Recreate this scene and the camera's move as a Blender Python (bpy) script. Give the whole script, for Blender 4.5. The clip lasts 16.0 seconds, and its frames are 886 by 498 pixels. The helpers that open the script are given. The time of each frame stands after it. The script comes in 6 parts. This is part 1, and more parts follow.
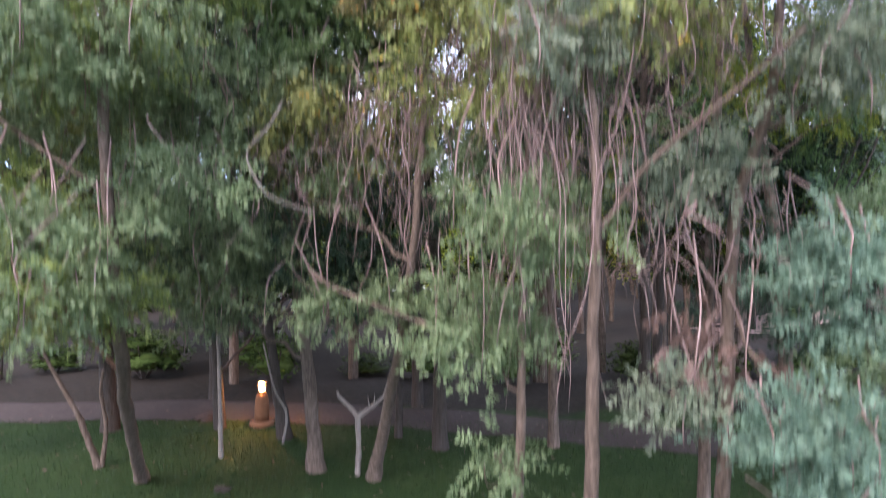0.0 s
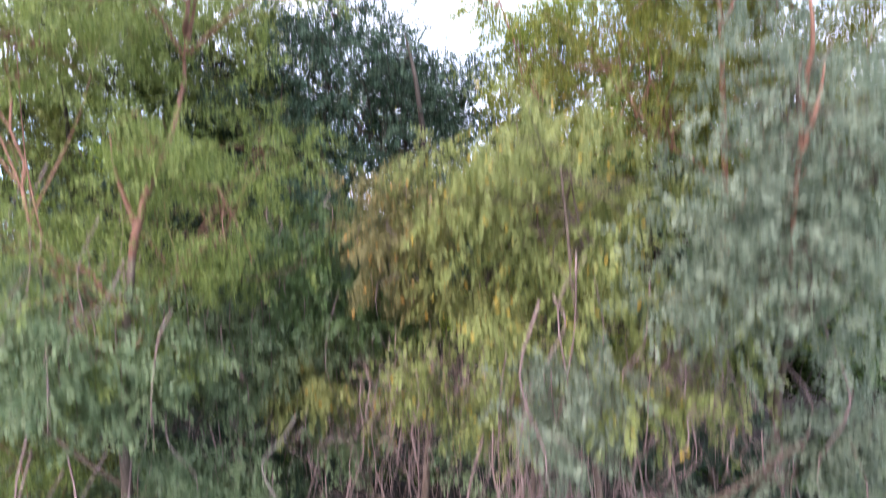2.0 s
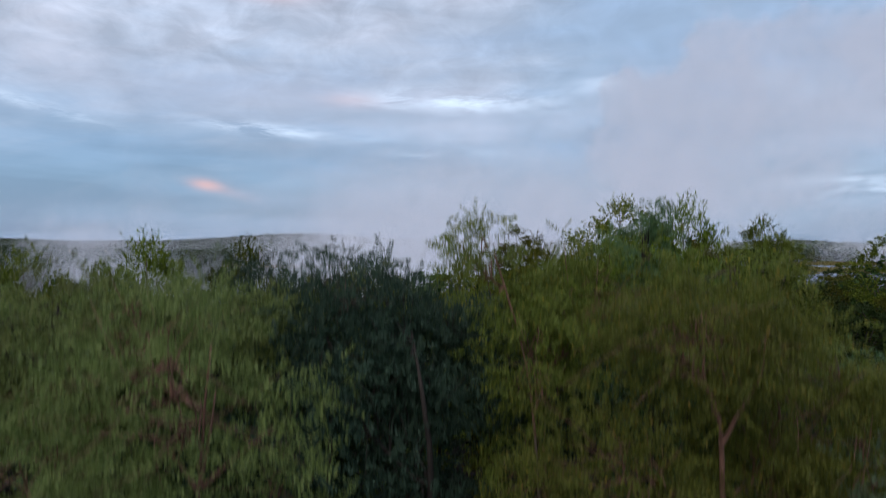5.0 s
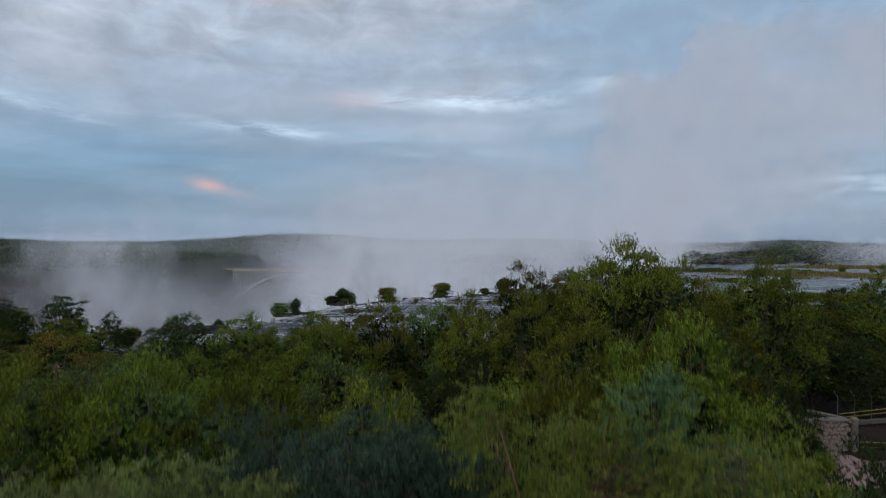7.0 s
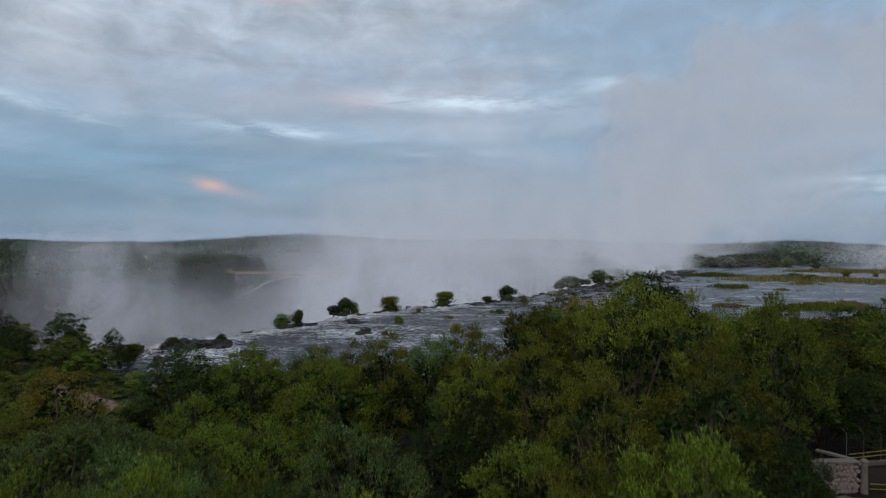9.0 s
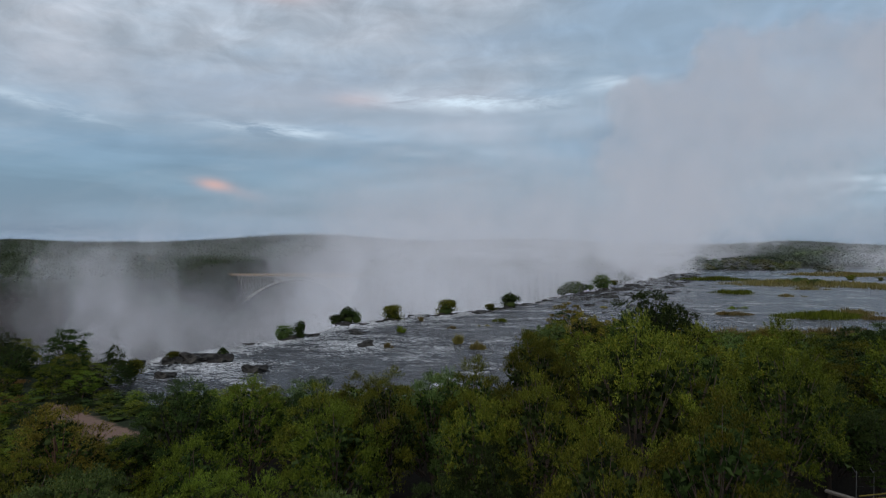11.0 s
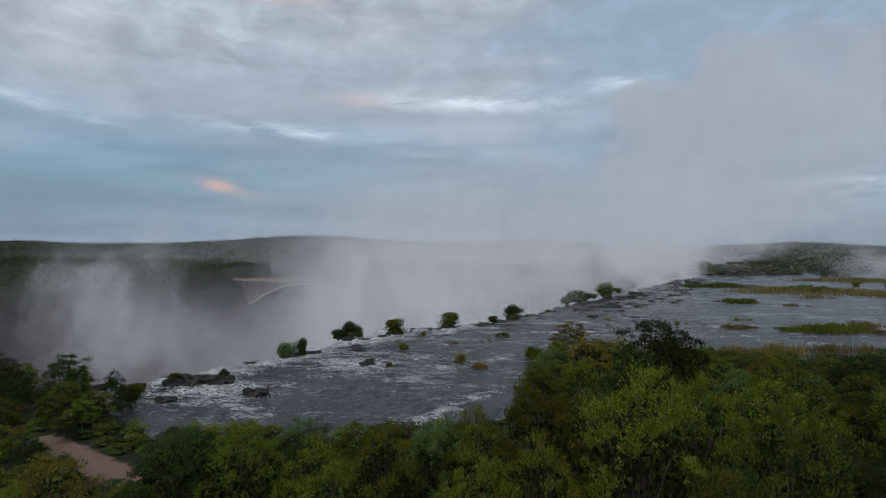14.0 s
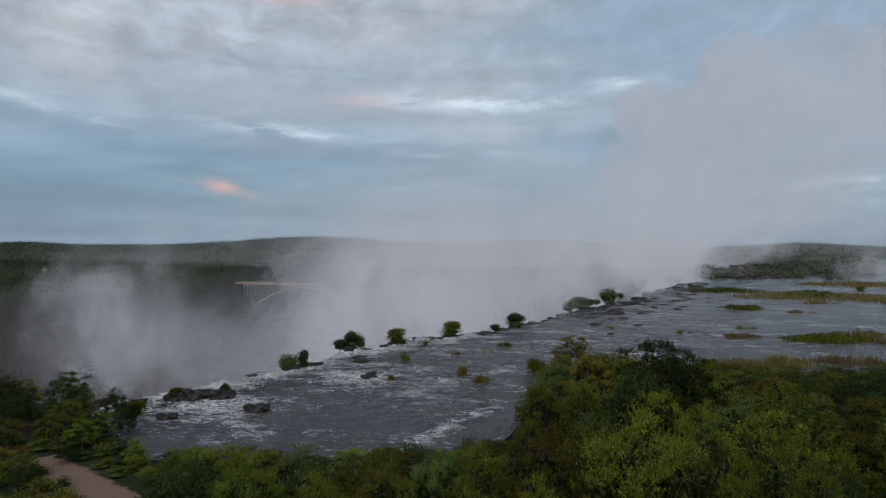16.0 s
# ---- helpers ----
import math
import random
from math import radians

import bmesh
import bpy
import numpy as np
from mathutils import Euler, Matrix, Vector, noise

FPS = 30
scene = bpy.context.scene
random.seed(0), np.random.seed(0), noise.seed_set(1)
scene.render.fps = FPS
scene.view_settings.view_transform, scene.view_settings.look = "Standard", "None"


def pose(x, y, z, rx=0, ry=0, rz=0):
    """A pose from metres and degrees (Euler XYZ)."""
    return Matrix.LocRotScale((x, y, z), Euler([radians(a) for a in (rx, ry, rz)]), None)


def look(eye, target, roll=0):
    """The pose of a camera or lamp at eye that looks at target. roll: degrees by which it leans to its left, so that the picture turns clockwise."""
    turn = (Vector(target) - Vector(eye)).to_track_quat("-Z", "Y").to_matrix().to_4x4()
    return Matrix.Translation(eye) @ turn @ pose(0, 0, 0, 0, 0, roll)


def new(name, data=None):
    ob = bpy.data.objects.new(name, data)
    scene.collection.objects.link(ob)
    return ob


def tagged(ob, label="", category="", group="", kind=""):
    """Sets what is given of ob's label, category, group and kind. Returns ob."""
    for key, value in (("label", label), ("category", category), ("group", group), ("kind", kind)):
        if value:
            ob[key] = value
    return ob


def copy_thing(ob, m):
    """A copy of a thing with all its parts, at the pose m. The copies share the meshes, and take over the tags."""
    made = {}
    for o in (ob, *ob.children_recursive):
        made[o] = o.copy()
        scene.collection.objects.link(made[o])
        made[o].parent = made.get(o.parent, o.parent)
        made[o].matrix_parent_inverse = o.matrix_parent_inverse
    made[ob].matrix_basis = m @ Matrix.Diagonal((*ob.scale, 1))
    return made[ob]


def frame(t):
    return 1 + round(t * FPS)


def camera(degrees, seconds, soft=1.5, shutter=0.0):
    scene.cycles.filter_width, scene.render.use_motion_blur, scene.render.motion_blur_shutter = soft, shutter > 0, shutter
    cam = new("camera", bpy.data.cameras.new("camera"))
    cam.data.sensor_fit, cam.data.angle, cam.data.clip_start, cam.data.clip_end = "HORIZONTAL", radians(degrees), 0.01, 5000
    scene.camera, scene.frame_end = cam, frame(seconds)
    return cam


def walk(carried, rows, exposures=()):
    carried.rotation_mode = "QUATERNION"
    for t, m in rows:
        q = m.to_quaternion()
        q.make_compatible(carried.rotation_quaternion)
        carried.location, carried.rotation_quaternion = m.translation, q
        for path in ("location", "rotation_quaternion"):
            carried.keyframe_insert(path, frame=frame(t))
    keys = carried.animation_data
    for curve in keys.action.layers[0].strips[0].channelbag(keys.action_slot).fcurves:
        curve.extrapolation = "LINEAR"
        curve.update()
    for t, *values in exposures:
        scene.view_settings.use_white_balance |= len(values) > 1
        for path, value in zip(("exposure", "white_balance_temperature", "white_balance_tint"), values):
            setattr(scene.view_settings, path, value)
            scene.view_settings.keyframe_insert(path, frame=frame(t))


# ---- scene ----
cam = camera(75.0, 16.0, soft=1.0, shutter=1.7)

# seconds, place in metres, yaw, pitch and roll in degrees: the camera rises straight up
ROWS = [
    (0, 0.000, 0.000, 3.809, -0.002, -0.400, 0.203),
    (0.5, -0.001, -0.022, 4.547, 0.107, -0.410, 0.195),
    (1, -0.005, -0.058, 5.391, 0.208, -0.410, 0.190),
    (1.5, -0.030, -0.109, 6.273, 0.322, -0.407, 0.189),
    (2, -0.059, -0.166, 7.169, 0.438, -0.404, 0.192),
    (2.5, -0.099, -0.209, 8.037, 0.543, -0.400, 0.201),
    (3, -0.131, -0.248, 8.913, 0.627, -0.390, 0.207),
    (3.5, -0.130, -0.268, 9.782, 0.677, -0.383, 0.206),
    (4, -0.121, -0.296, 10.640, 0.714, -0.385, 0.201),
    (4.5, -0.118, -0.310, 11.491, 0.744, -0.395, 0.196),
    (5, -0.116, -0.310, 12.338, 0.765, -0.408, 0.192),
    (7.5, -0.236, -0.006, 16.412, 0.986, -0.425, 0.159),
    (8, -0.287, 0.119, 17.196, 1.045, -0.421, 0.171),
    (8.5, -0.341, 0.252, 17.975, 1.104, -0.421, 0.185),
    (9, -0.391, 0.392, 18.750, 1.150, -0.423, 0.198),
    (11.5, -0.392, 1.371, 22.535, 1.472, -0.458, 0.229),
    (12, -0.336, 1.496, 23.270, 1.519, -0.437, 0.227),
    (12.5, -0.273, 1.619, 24.002, 1.572, -0.419, 0.225),
    (13, -0.210, 1.749, 24.732, 1.628, -0.406, 0.224),
    (13.5, -0.161, 1.889, 25.469, 1.703, -0.397, 0.217),
    (14, -0.122, 2.038, 26.218, 1.757, -0.385, 0.208),
    (14.5, -0.084, 2.176, 26.970, 1.824, -0.375, 0.199),
    (15, -0.029, 2.294, 27.720, 1.889, -0.365, 0.191),
    (15.5, 0.043, 2.397, 28.468, 1.965, -0.352, 0.184),
    (16, 0.121, 2.492, 29.217, 2.028, -0.334, 0.178),
]
EXPOSURE = [(0, 3.12, 6250, 27), (1.5, 3.17, 6150, 28), (2.4, 2.82, 6500, 25), (3.0, 2.40, 6850, 20), (3.5, 1.9, 7050, 15), (4.0, 1.3, 6800, 12), (4.5, 0.7, 6300, 14),
            (5.0, 0.3, 6050, 16), (6.5, 0.05, 6150, 12), (9, 0.02, 6300, 11), (16, 0.0, 6550, 10.5)]
walk(cam, [(t, Matrix.Translation((x, y, z)) @ pose(0, 0, 0, 90 + pitch, 0, yaw) @ pose(0, 0, 0, 0, 0, roll)) for t, x, y, z, yaw, pitch, roll in ROWS], EXPOSURE)
SKY_STRENGTH = 1.13
SKY_LOW = (0.165, 0.235, 0.33)


# ---------- world, sun, exposure ----------
def nd(nt, kind, **kw):
    n = nt.nodes.new(kind)
    for k, v in kw.items():
        n.inputs[k].default_value = v
    return n


def mth(nt, op, a, b=None, clamp=False):
    n = nt.nodes.new("ShaderNodeMath")
    n.operation, n.use_clamp = op, clamp
    for i, v in enumerate((a, b)):
        if v is None:
            continue
        if isinstance(v, (int, float)):
            n.inputs[i].default_value = v
        else:
            nt.links.new(v, n.inputs[i])
    return n.outputs[0]


def ramp(nt, fac, stops):
    n = nt.nodes.new("ShaderNodeValToRGB")
    el = n.color_ramp.elements
    while len(el) < len(stops):
        el.new(0.5)
    for e, (p, c) in zip(el, stops):
        e.position = p
        e.color = (*c, 1) if not isinstance(c, (int, float)) else (c, c, c, 1)
    nt.links.new(fac, n.inputs[0])
    return n.outputs[0]


def mix(nt, fac, a, b, blend="MIX"):
    n = nt.nodes.new("ShaderNodeMix")
    n.data_type, n.blend_type = "RGBA", blend
    for sock, v in ((n.inputs[0], fac), (n.inputs[6], a), (n.inputs[7], b)):
        if isinstance(v, (int, float)):
            sock.default_value = v
        elif isinstance(v, tuple):
            sock.default_value = (*v, 1)
        else:
            nt.links.new(v, sock)
    return n.outputs[2]


def make_sky():
    w = bpy.data.worlds.new("dusk_sky")
    scene.world = w
    w.use_nodes = True
    nt = w.node_tree
    nt.nodes.clear()
    tc = nt.nodes.new("ShaderNodeTexCoord")
    sep = nt.nodes.new("ShaderNodeSeparateXYZ")
    nt.links.new(tc.outputs["Generated"], sep.inputs[0])
    X, Y, Z = sep.outputs
    up = mth(nt, "MAXIMUM", Z, 0.0)
    den = mth(nt, "ADD", up, 0.30)
    plane = nt.nodes.new("ShaderNodeCombineXYZ")
    nt.links.new(mth(nt, "DIVIDE", X, den), plane.inputs[0])
    nt.links.new(mth(nt, "DIVIDE", Y, den), plane.inputs[1])
    az = mth(nt, "ARCTAN2", X, Y)
    el = mth(nt, "ARCSINE", Z)
    dome = nt.nodes.new("ShaderNodeCombineXYZ")
    nt.links.new(az, dome.inputs[0])
    nt.links.new(el, dome.inputs[1])

    def noise_at(scale, detail, rough, off, stretch=(1, 1, 1), dist=0.0, on=plane):
        mp = nd(nt, "ShaderNodeMapping")
        mp.inputs["Location"].default_value = off
        mp.inputs["Scale"].default_value = stretch
        nt.links.new(on.outputs[0], mp.inputs[0])
        n = nd(nt, "ShaderNodeTexNoise", Scale=scale, Detail=detail, Roughness=rough, Distortion=dist)
        nt.links.new(mp.outputs[0], n.inputs["Vector"])
        return n.outputs["Fac"]

    sky = nt.nodes.new("ShaderNodeTexSky")
    sky.sky_type, sky.sun_disc = "NISHITA", False
    sky.sun_elevation, sky.sun_rotation = radians(45), radians(210)
    blue = ramp(nt, up, [(0.0, SKY_LOW), (0.10, (0.158, 0.250, 0.335)), (0.30, (0.235, 0.345, 0.470)), (0.6, (0.275, 0.37, 0.50))])
    clear = mix(nt, 0.01, blue, sky.outputs[0])
    # a soft sheet of stratocumulus, thick overhead and broken into bars low down
    big = noise_at(1.15, 5, 0.50, (3.1, 0.4, 0), (0.7, 1.3, 1), 0.35)
    fine = noise_at(4.6, 6, 0.55, (1.7, 5.3, 0), (0.7, 1.5, 1), 0.3)
    body = mth(nt, "ADD", mth(nt, "MULTIPLY", big, 0.78), mth(nt, "MULTIPLY", fine, 0.22))
    cover = ramp(nt, body, [(0.36, 0.0), (0.50, 0.75), (0.62, 1.0)])
    cover = mth(nt, "MULTIPLY", cover, ramp(nt, up, [(0.03, 0.10), (0.17, 0.55), (0.30, 1.0)]))
    cloud = ramp(nt, body, [(0.38, (0.295, 0.365, 0.430)), (0.50, (0.365, 0.420, 0.475)), (0.62, (0.440, 0.470, 0.520))])
    puff = ramp(nt, noise_at(13.0, 6, 0.55, (0.4, 1.3, 0), (1.0, 1.7, 1), 0.5, dome), [(0.36, 0.84), (0.52, 1.0), (0.66, 1.17)])
    puff = mix(nt, ramp(nt, up, [(0.13, 0.1), (0.30, 1.0)]), (1.0, 1.0, 1.0), puff)
    bars = ramp(nt, noise_at(3.2, 5, 0.5, (2.3, 0.7, 0), (0.9, 7.0, 1), 0.4, dome), [(0.36, 0.90), (0.64, 1.10)])
    col = mix(nt, 1.0, mix(nt, 1.0, mix(nt, cover, clear, cloud), puff, "MULTIPLY"), bars, "MULTIPLY")

    def lobe(a, e, sa, se, lean=0.0):
        da = mth(nt, "SUBTRACT", az, a)
        de = mth(nt, "SUBTRACT", mth(nt, "SUBTRACT", el, e), mth(nt, "MULTIPLY", da, lean))
        q = mth(nt, "ADD", mth(nt, "POWER", mth(nt, "ABSOLUTE", mth(nt, "DIVIDE", da, sa)), 2.0), mth(nt, "POWER", mth(nt, "ABSOLUTE", mth(nt, "DIVIDE", de, se)), 2.0))
        return mth(nt, "EXPONENT", mth(nt, "MULTIPLY", q, -1.0))

    # a darker grey-blue bank, lilac masses, brighter bars and sunlit scraps of cloud
    for a, e, sa, se, k, tone in ((-0.30, 0.24, 0.30, 0.05, 0.55, (0.385, 0.415, 0.475)), (-0.05, 0.33, 0.22, 0.06, 0.40, (0.385, 0.425, 0.485)), (0.36, 0.35, 0.26, 0.06, 0.75, (0.262, 0.350, 0.440)), (0.24, 0.27, 0.10, 0.05, 0.55, (0.255, 0.350, 0.445)),
                                  (-0.10, 0.215, 0.25, 0.012, 0.5, (0.265, 0.340, 0.420)), (-0.55, 0.175, 0.2, 0.012, 0.45, (0.225, 0.320, 0.410))):
        col = mix(nt, mth(nt, "MULTIPLY", lobe(a, e, sa, se), k, clamp=True), col, tone)
    streak = ramp(nt, noise_at(7.0, 6, 0.6, (0.2, 2.1, 0), (1.2, 5.5, 1), 0.5, dome), [(0.43, 0.0), (0.60, 1.0)])
    for a, e, sa, se, k, lean in ((0.02, 0.243, 0.14, 0.017, 1.0, -0.02), (-0.29, 0.186, 0.12, 0.010, 0.7, -0.05), (-0.64, 0.196, 0.09, 0.009, 0.5, -0.22), (0.62, 0.085, 0.10, 0.020, 0.7, 0.0), (0.27, 0.262, 0.05, 0.012, 0.6, 0.0), (-0.02, 0.155, 0.08, 0.006, 0.4, 0.0)):
        col = mix(nt, mth(nt, "MULTIPLY", mth(nt, "MULTIPLY", lobe(a, e, sa, se, lean), streak), k, clamp=True), col, (0.60, 0.72, 0.82))
    for a, e, sa, se, k, lean in ((-0.402, 0.0945, 0.024, 0.009, 0.62, -0.1), (-0.375, 0.086, 0.045, 0.008, 0.16, -0.25), (-0.33, 0.405, 0.08, 0.018, 0.8, 0.0), (-0.17, 0.243, 0.05, 0.012, 0.20, 0.0)):
        col = mix(nt, mth(nt, "MULTIPLY", lobe(a, e, sa, se, lean), k, clamp=True), col, (0.68, 0.42, 0.36))
    bg = nd(nt, "ShaderNodeBackground", Strength=SKY_STRENGTH)
    nt.links.new(col, bg.inputs[0])
    out = nt.nodes.new("ShaderNodeOutputWorld")
    nt.links.new(bg.outputs[0], out.inputs[0])


make_sky()
sun = new("sun", bpy.data.lights.new("sun", "SUN"))
sun.data.energy, sun.data.angle, sun.data.color = 0.95, radians(40), (1.0, 0.89, 0.78)
sun.matrix_world = look((-35, -60, 70), (0, 0, 0))


# ---------- materials ----------
def material(name):
    m = bpy.data.materials.new(name)
    m.use_nodes = True
    nt = m.node_tree
    nt.nodes.clear()
    out = nt.nodes.new("ShaderNodeOutputMaterial")
    b = nt.nodes.new("ShaderNodeBsdfPrincipled")
    nt.links.new(b.outputs[0], out.inputs[0])
    return m, nt, b, out


def coords(nt, scale=(1, 1, 1), kind="Object"):
    tc = nt.nodes.new("ShaderNodeTexCoord")
    mp = nt.nodes.new("ShaderNodeMapping")
    mp.inputs["Scale"].default_value = scale
    nt.links.new(tc.outputs[kind], mp.inputs[0])
    return mp.outputs[0]


def tex(nt, vec, scale, detail=5, rough=0.55, dist=0.0):
    n = nd(nt, "ShaderNodeTexNoise", Scale=scale, Detail=detail, Roughness=rough, Distortion=dist)
    nt.links.new(vec, n.inputs["Vector"])
    return n.outputs["Fac"]


def bump(nt, b, height, strength, distance):
    n = nd(nt, "ShaderNodeBump", Strength=strength, Distance=distance)
    nt.links.new(height, n.inputs["Height"])
    nt.links.new(n.outputs[0], b.inputs["Normal"])


def rough_mat(name, stops, scale, rough=0.85, bump_s=0.5, bump_d=0.02, stretch=(1, 1, 1), coarse=0.3):
    """A matt surface: fine grain and a coarser stain between the given colours."""
    m, nt, b, _ = material(name)
    v = coords(nt, stretch)
    f, c = tex(nt, v, scale, 6, 0.6), tex(nt, v, scale * 0.13, 3)
    s = mth(nt, "ADD", mth(nt, "MULTIPLY", f, 1 - coarse), mth(nt, "MULTIPLY", c, coarse))
    nt.links.new(ramp(nt, s, stops), b.inputs["Base Color"])
    b.inputs["Roughness"].default_value = rough
    b.inputs["Specular IOR Level"].default_value = 0.25
    bump(nt, b, f, bump_s, bump_d)
    return m


def leaf_mat(name, dark, mid, light, tip=None, gloss=0.5, spec=0.35, trans=0.4, vary=0.45):
    """Leaves: a colour of its own for each leaf, a shift for each tree, light passing through."""
    m, nt, b, out = material(name)
    geo, info = nt.nodes.new("ShaderNodeNewGeometry"), nt.nodes.new("ShaderNodeObjectInfo")
    if vary < 0.9:
        dark, light = [tuple(0.62 * a + 0.38 * b for a, b in zip(c, mid)) for c in (dark, light)]
    else:
        dark, light = tuple(0.72 * c for c in dark), tuple(1.15 * c for c in light)
    stops = [(0.0, dark), (0.5, mid), (0.93, light)]
    if tip:
        stops += [(0.965, light), (0.985, tip)]
    col = ramp(nt, geo.outputs["Random Per Island"], stops)
    hsv = nt.nodes.new("ShaderNodeHueSaturation")
    nt.links.new(mth(nt, "ADD", mth(nt, "MULTIPLY", info.outputs["Random"], 0.035), 0.485), hsv.inputs["Hue"])
    nt.links.new(mth(nt, "ADD", mth(nt, "MULTIPLY", info.outputs["Random"], vary), 1 - 0.49 * vary), hsv.inputs["Value"])
    nt.links.new(col, hsv.inputs["Color"])
    patch = tex(nt, coords(nt), 0.9, 3)
    hs2 = nt.nodes.new("ShaderNodeHueSaturation")
    nt.links.new(mth(nt, "ADD", mth(nt, "MULTIPLY", patch, 0.8), 0.6), hs2.inputs["Value"])
    nt.links.new(hsv.outputs[0], hs2.inputs["Color"])
    nt.links.new(hs2.outputs[0], b.inputs["Base Color"])
    b.inputs["Roughness"].default_value = gloss
    b.inputs["Specular IOR Level"].default_value = spec
    tr = nt.nodes.new("ShaderNodeBsdfTranslucent")
    nt.links.new(hs2.outputs[0], tr.inputs[0])
    mx = nt.nodes.new("ShaderNodeMixShader")
    mx.inputs[0].default_value = trans
    nt.links.new(b.outputs[0], mx.inputs[1])
    nt.links.new(tr.outputs[0], mx.inputs[2])
    nt.links.new(mx.outputs[0], out.inputs[0])
    return m


LEAF = {
    "grey": leaf_mat("leaf_grey_green", (0.056, 0.088, 0.040), (0.130, 0.184, 0.086), (0.265, 0.330, 0.180), spec=0.25, trans=0.42),
    "sage": leaf_mat("leaf_sage_green", (0.062, 0.082, 0.019), (0.140, 0.172, 0.043), (0.258, 0.290, 0.090), spec=0.18, trans=0.42),
    "silver": leaf_mat("leaf_silver_blue_green", (0.068, 0.094, 0.062), (0.165, 0.214, 0.140), (0.300, 0.352, 0.238), spec=0.25, trans=0.42),
    "gold": leaf_mat("leaf_yellowish_olive", (0.088, 0.104, 0.032), (0.184, 0.212, 0.066), (0.305, 0.330, 0.120), (0.40, 0.27, 0.045), spec=0.15, trans=0.42),
    # the silver leaf again, darkened for the shade low in the crown
    "silver_shade": leaf_mat("leaf_silver_shade", (0.042, 0.078, 0.050), (0.098, 0.160, 0.104), (0.190, 0.270, 0.182), spec=0.25, trans=0.42),
    "bronze": leaf_mat("leaf_bronze_brown", (0.065, 0.060, 0.025), (0.130, 0.112, 0.048), (0.230, 0.180, 0.080), (0.38, 0.17, 0.05), spec=0.15, trans=0.42),
    "olive": leaf_mat("leaf_olive", (0.060, 0.076, 0.012), (0.122, 0.139, 0.022), (0.205, 0.210, 0.038), (0.285, 0.203, 0.030), spec=0.15, trans=0.42),
    "teal": leaf_mat("leaf_deep_green", (0.017, 0.035, 0.020), (0.035, 0.063, 0.038), (0.066, 0.102, 0.061), spec=0.12, trans=0.2),
    "fresh": leaf_mat("leaf_fresh_green", (0.041, 0.075, 0.026), (0.079, 0.128, 0.042), (0.128, 0.176, 0.064)),
    "dead": leaf_mat("leaf_dead_red_brown", (0.060, 0.034, 0.029), (0.106, 0.063, 0.053), (0.162, 0.098, 0.081)),
    "bush_grey": leaf_mat("bush_leaf_grey_green", (0.048, 0.075, 0.018), (0.080, 0.115, 0.030), (0.121, 0.155, 0.045), gloss=0.7, spec=0.08, trans=0.2, vary=0.95),
    "bush_olive": leaf_mat("bush_leaf_olive", (0.060, 0.075, 0.009), (0.113, 0.125, 0.013), (0.174, 0.174, 0.022), (0.255, 0.185, 0.023), gloss=0.7, spec=0.08, trans=0.2, vary=0.95),
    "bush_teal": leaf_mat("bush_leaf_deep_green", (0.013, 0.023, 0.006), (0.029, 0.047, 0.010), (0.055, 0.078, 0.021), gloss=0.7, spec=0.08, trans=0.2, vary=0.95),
    "bush_fresh": leaf_mat("bush_leaf_fresh_green", (0.058, 0.086, 0.009), (0.104, 0.140, 0.013), (0.160, 0.189, 0.023), gloss=0.7, spec=0.08, trans=0.2, vary=0.95),
    "bush_autumn": leaf_mat("bush_leaf_turning_golden", (0.080, 0.074, 0.012), (0.170, 0.145, 0.020), (0.270, 0.215, 0.032), (0.300, 0.170, 0.029), gloss=0.7, spec=0.08, trans=0.2, vary=0.95),
}
REED = leaf_mat("reed_blade", (0.105, 0.088, 0.024), (0.185, 0.148, 0.042), (0.28, 0.205, 0.065))
STRAW = leaf_mat("dry_straw_grass", (0.14, 0.085, 0.025), (0.25, 0.145, 0.042), (0.36, 0.22, 0.07))
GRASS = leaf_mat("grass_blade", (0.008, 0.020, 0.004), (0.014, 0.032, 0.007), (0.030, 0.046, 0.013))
BARK = rough_mat("bark_grey_brown", [(0.3, (0.038, 0.027, 0.020)), (0.5, (0.098, 0.071, 0.054)), (0.7, (0.175, 0.130, 0.102))], 9, 0.9, 0.8, 0.02, (3, 3, 0.6))
BARK_RED = rough_mat("bark_orange_brown", [(0.3, (0.085, 0.042, 0.028)), (0.5, (0.17, 0.085, 0.056)), (0.7, (0.26, 0.15, 0.105))], 9, 0.85, 0.6, 0.01, (3, 3, 0.6))
BARK_DARK = rough_mat("bark_dark", [(0.3, (0.02, 0.016, 0.013)), (0.6, (0.05, 0.04, 0.033)), (0.75, (0.085, 0.07, 0.06))], 9, 0.9, 0.8, 0.02, (3, 3, 0.6))
VINE = rough_mat("liana_stem", [(0.3, (0.09, 0.058, 0.052)), (0.5, (0.185, 0.125, 0.112)), (0.7, (0.32, 0.24, 0.22))], 14, 0.9, 0.3, 0.005, (1, 1, 0.3))
PALE = rough_mat("dead_wood_pale", [(0.3, (0.11, 0.092, 0.078)), (0.6, (0.21, 0.18, 0.155)), (0.8, (0.30, 0.265, 0.23))], 12, 0.9, 0.5, 0.01, (2, 2, 0.5))
ROCK = rough_mat("basalt", [(0.3, (0.010, 0.010, 0.010)), (0.5, (0.028, 0.026, 0.024)), (0.72, (0.085, 0.078, 0.066))], 2.8, 0.65, 1.0, 0.25)
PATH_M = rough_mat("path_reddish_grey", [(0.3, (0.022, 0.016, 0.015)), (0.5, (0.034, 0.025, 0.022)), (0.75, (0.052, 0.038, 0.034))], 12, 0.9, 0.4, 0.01)
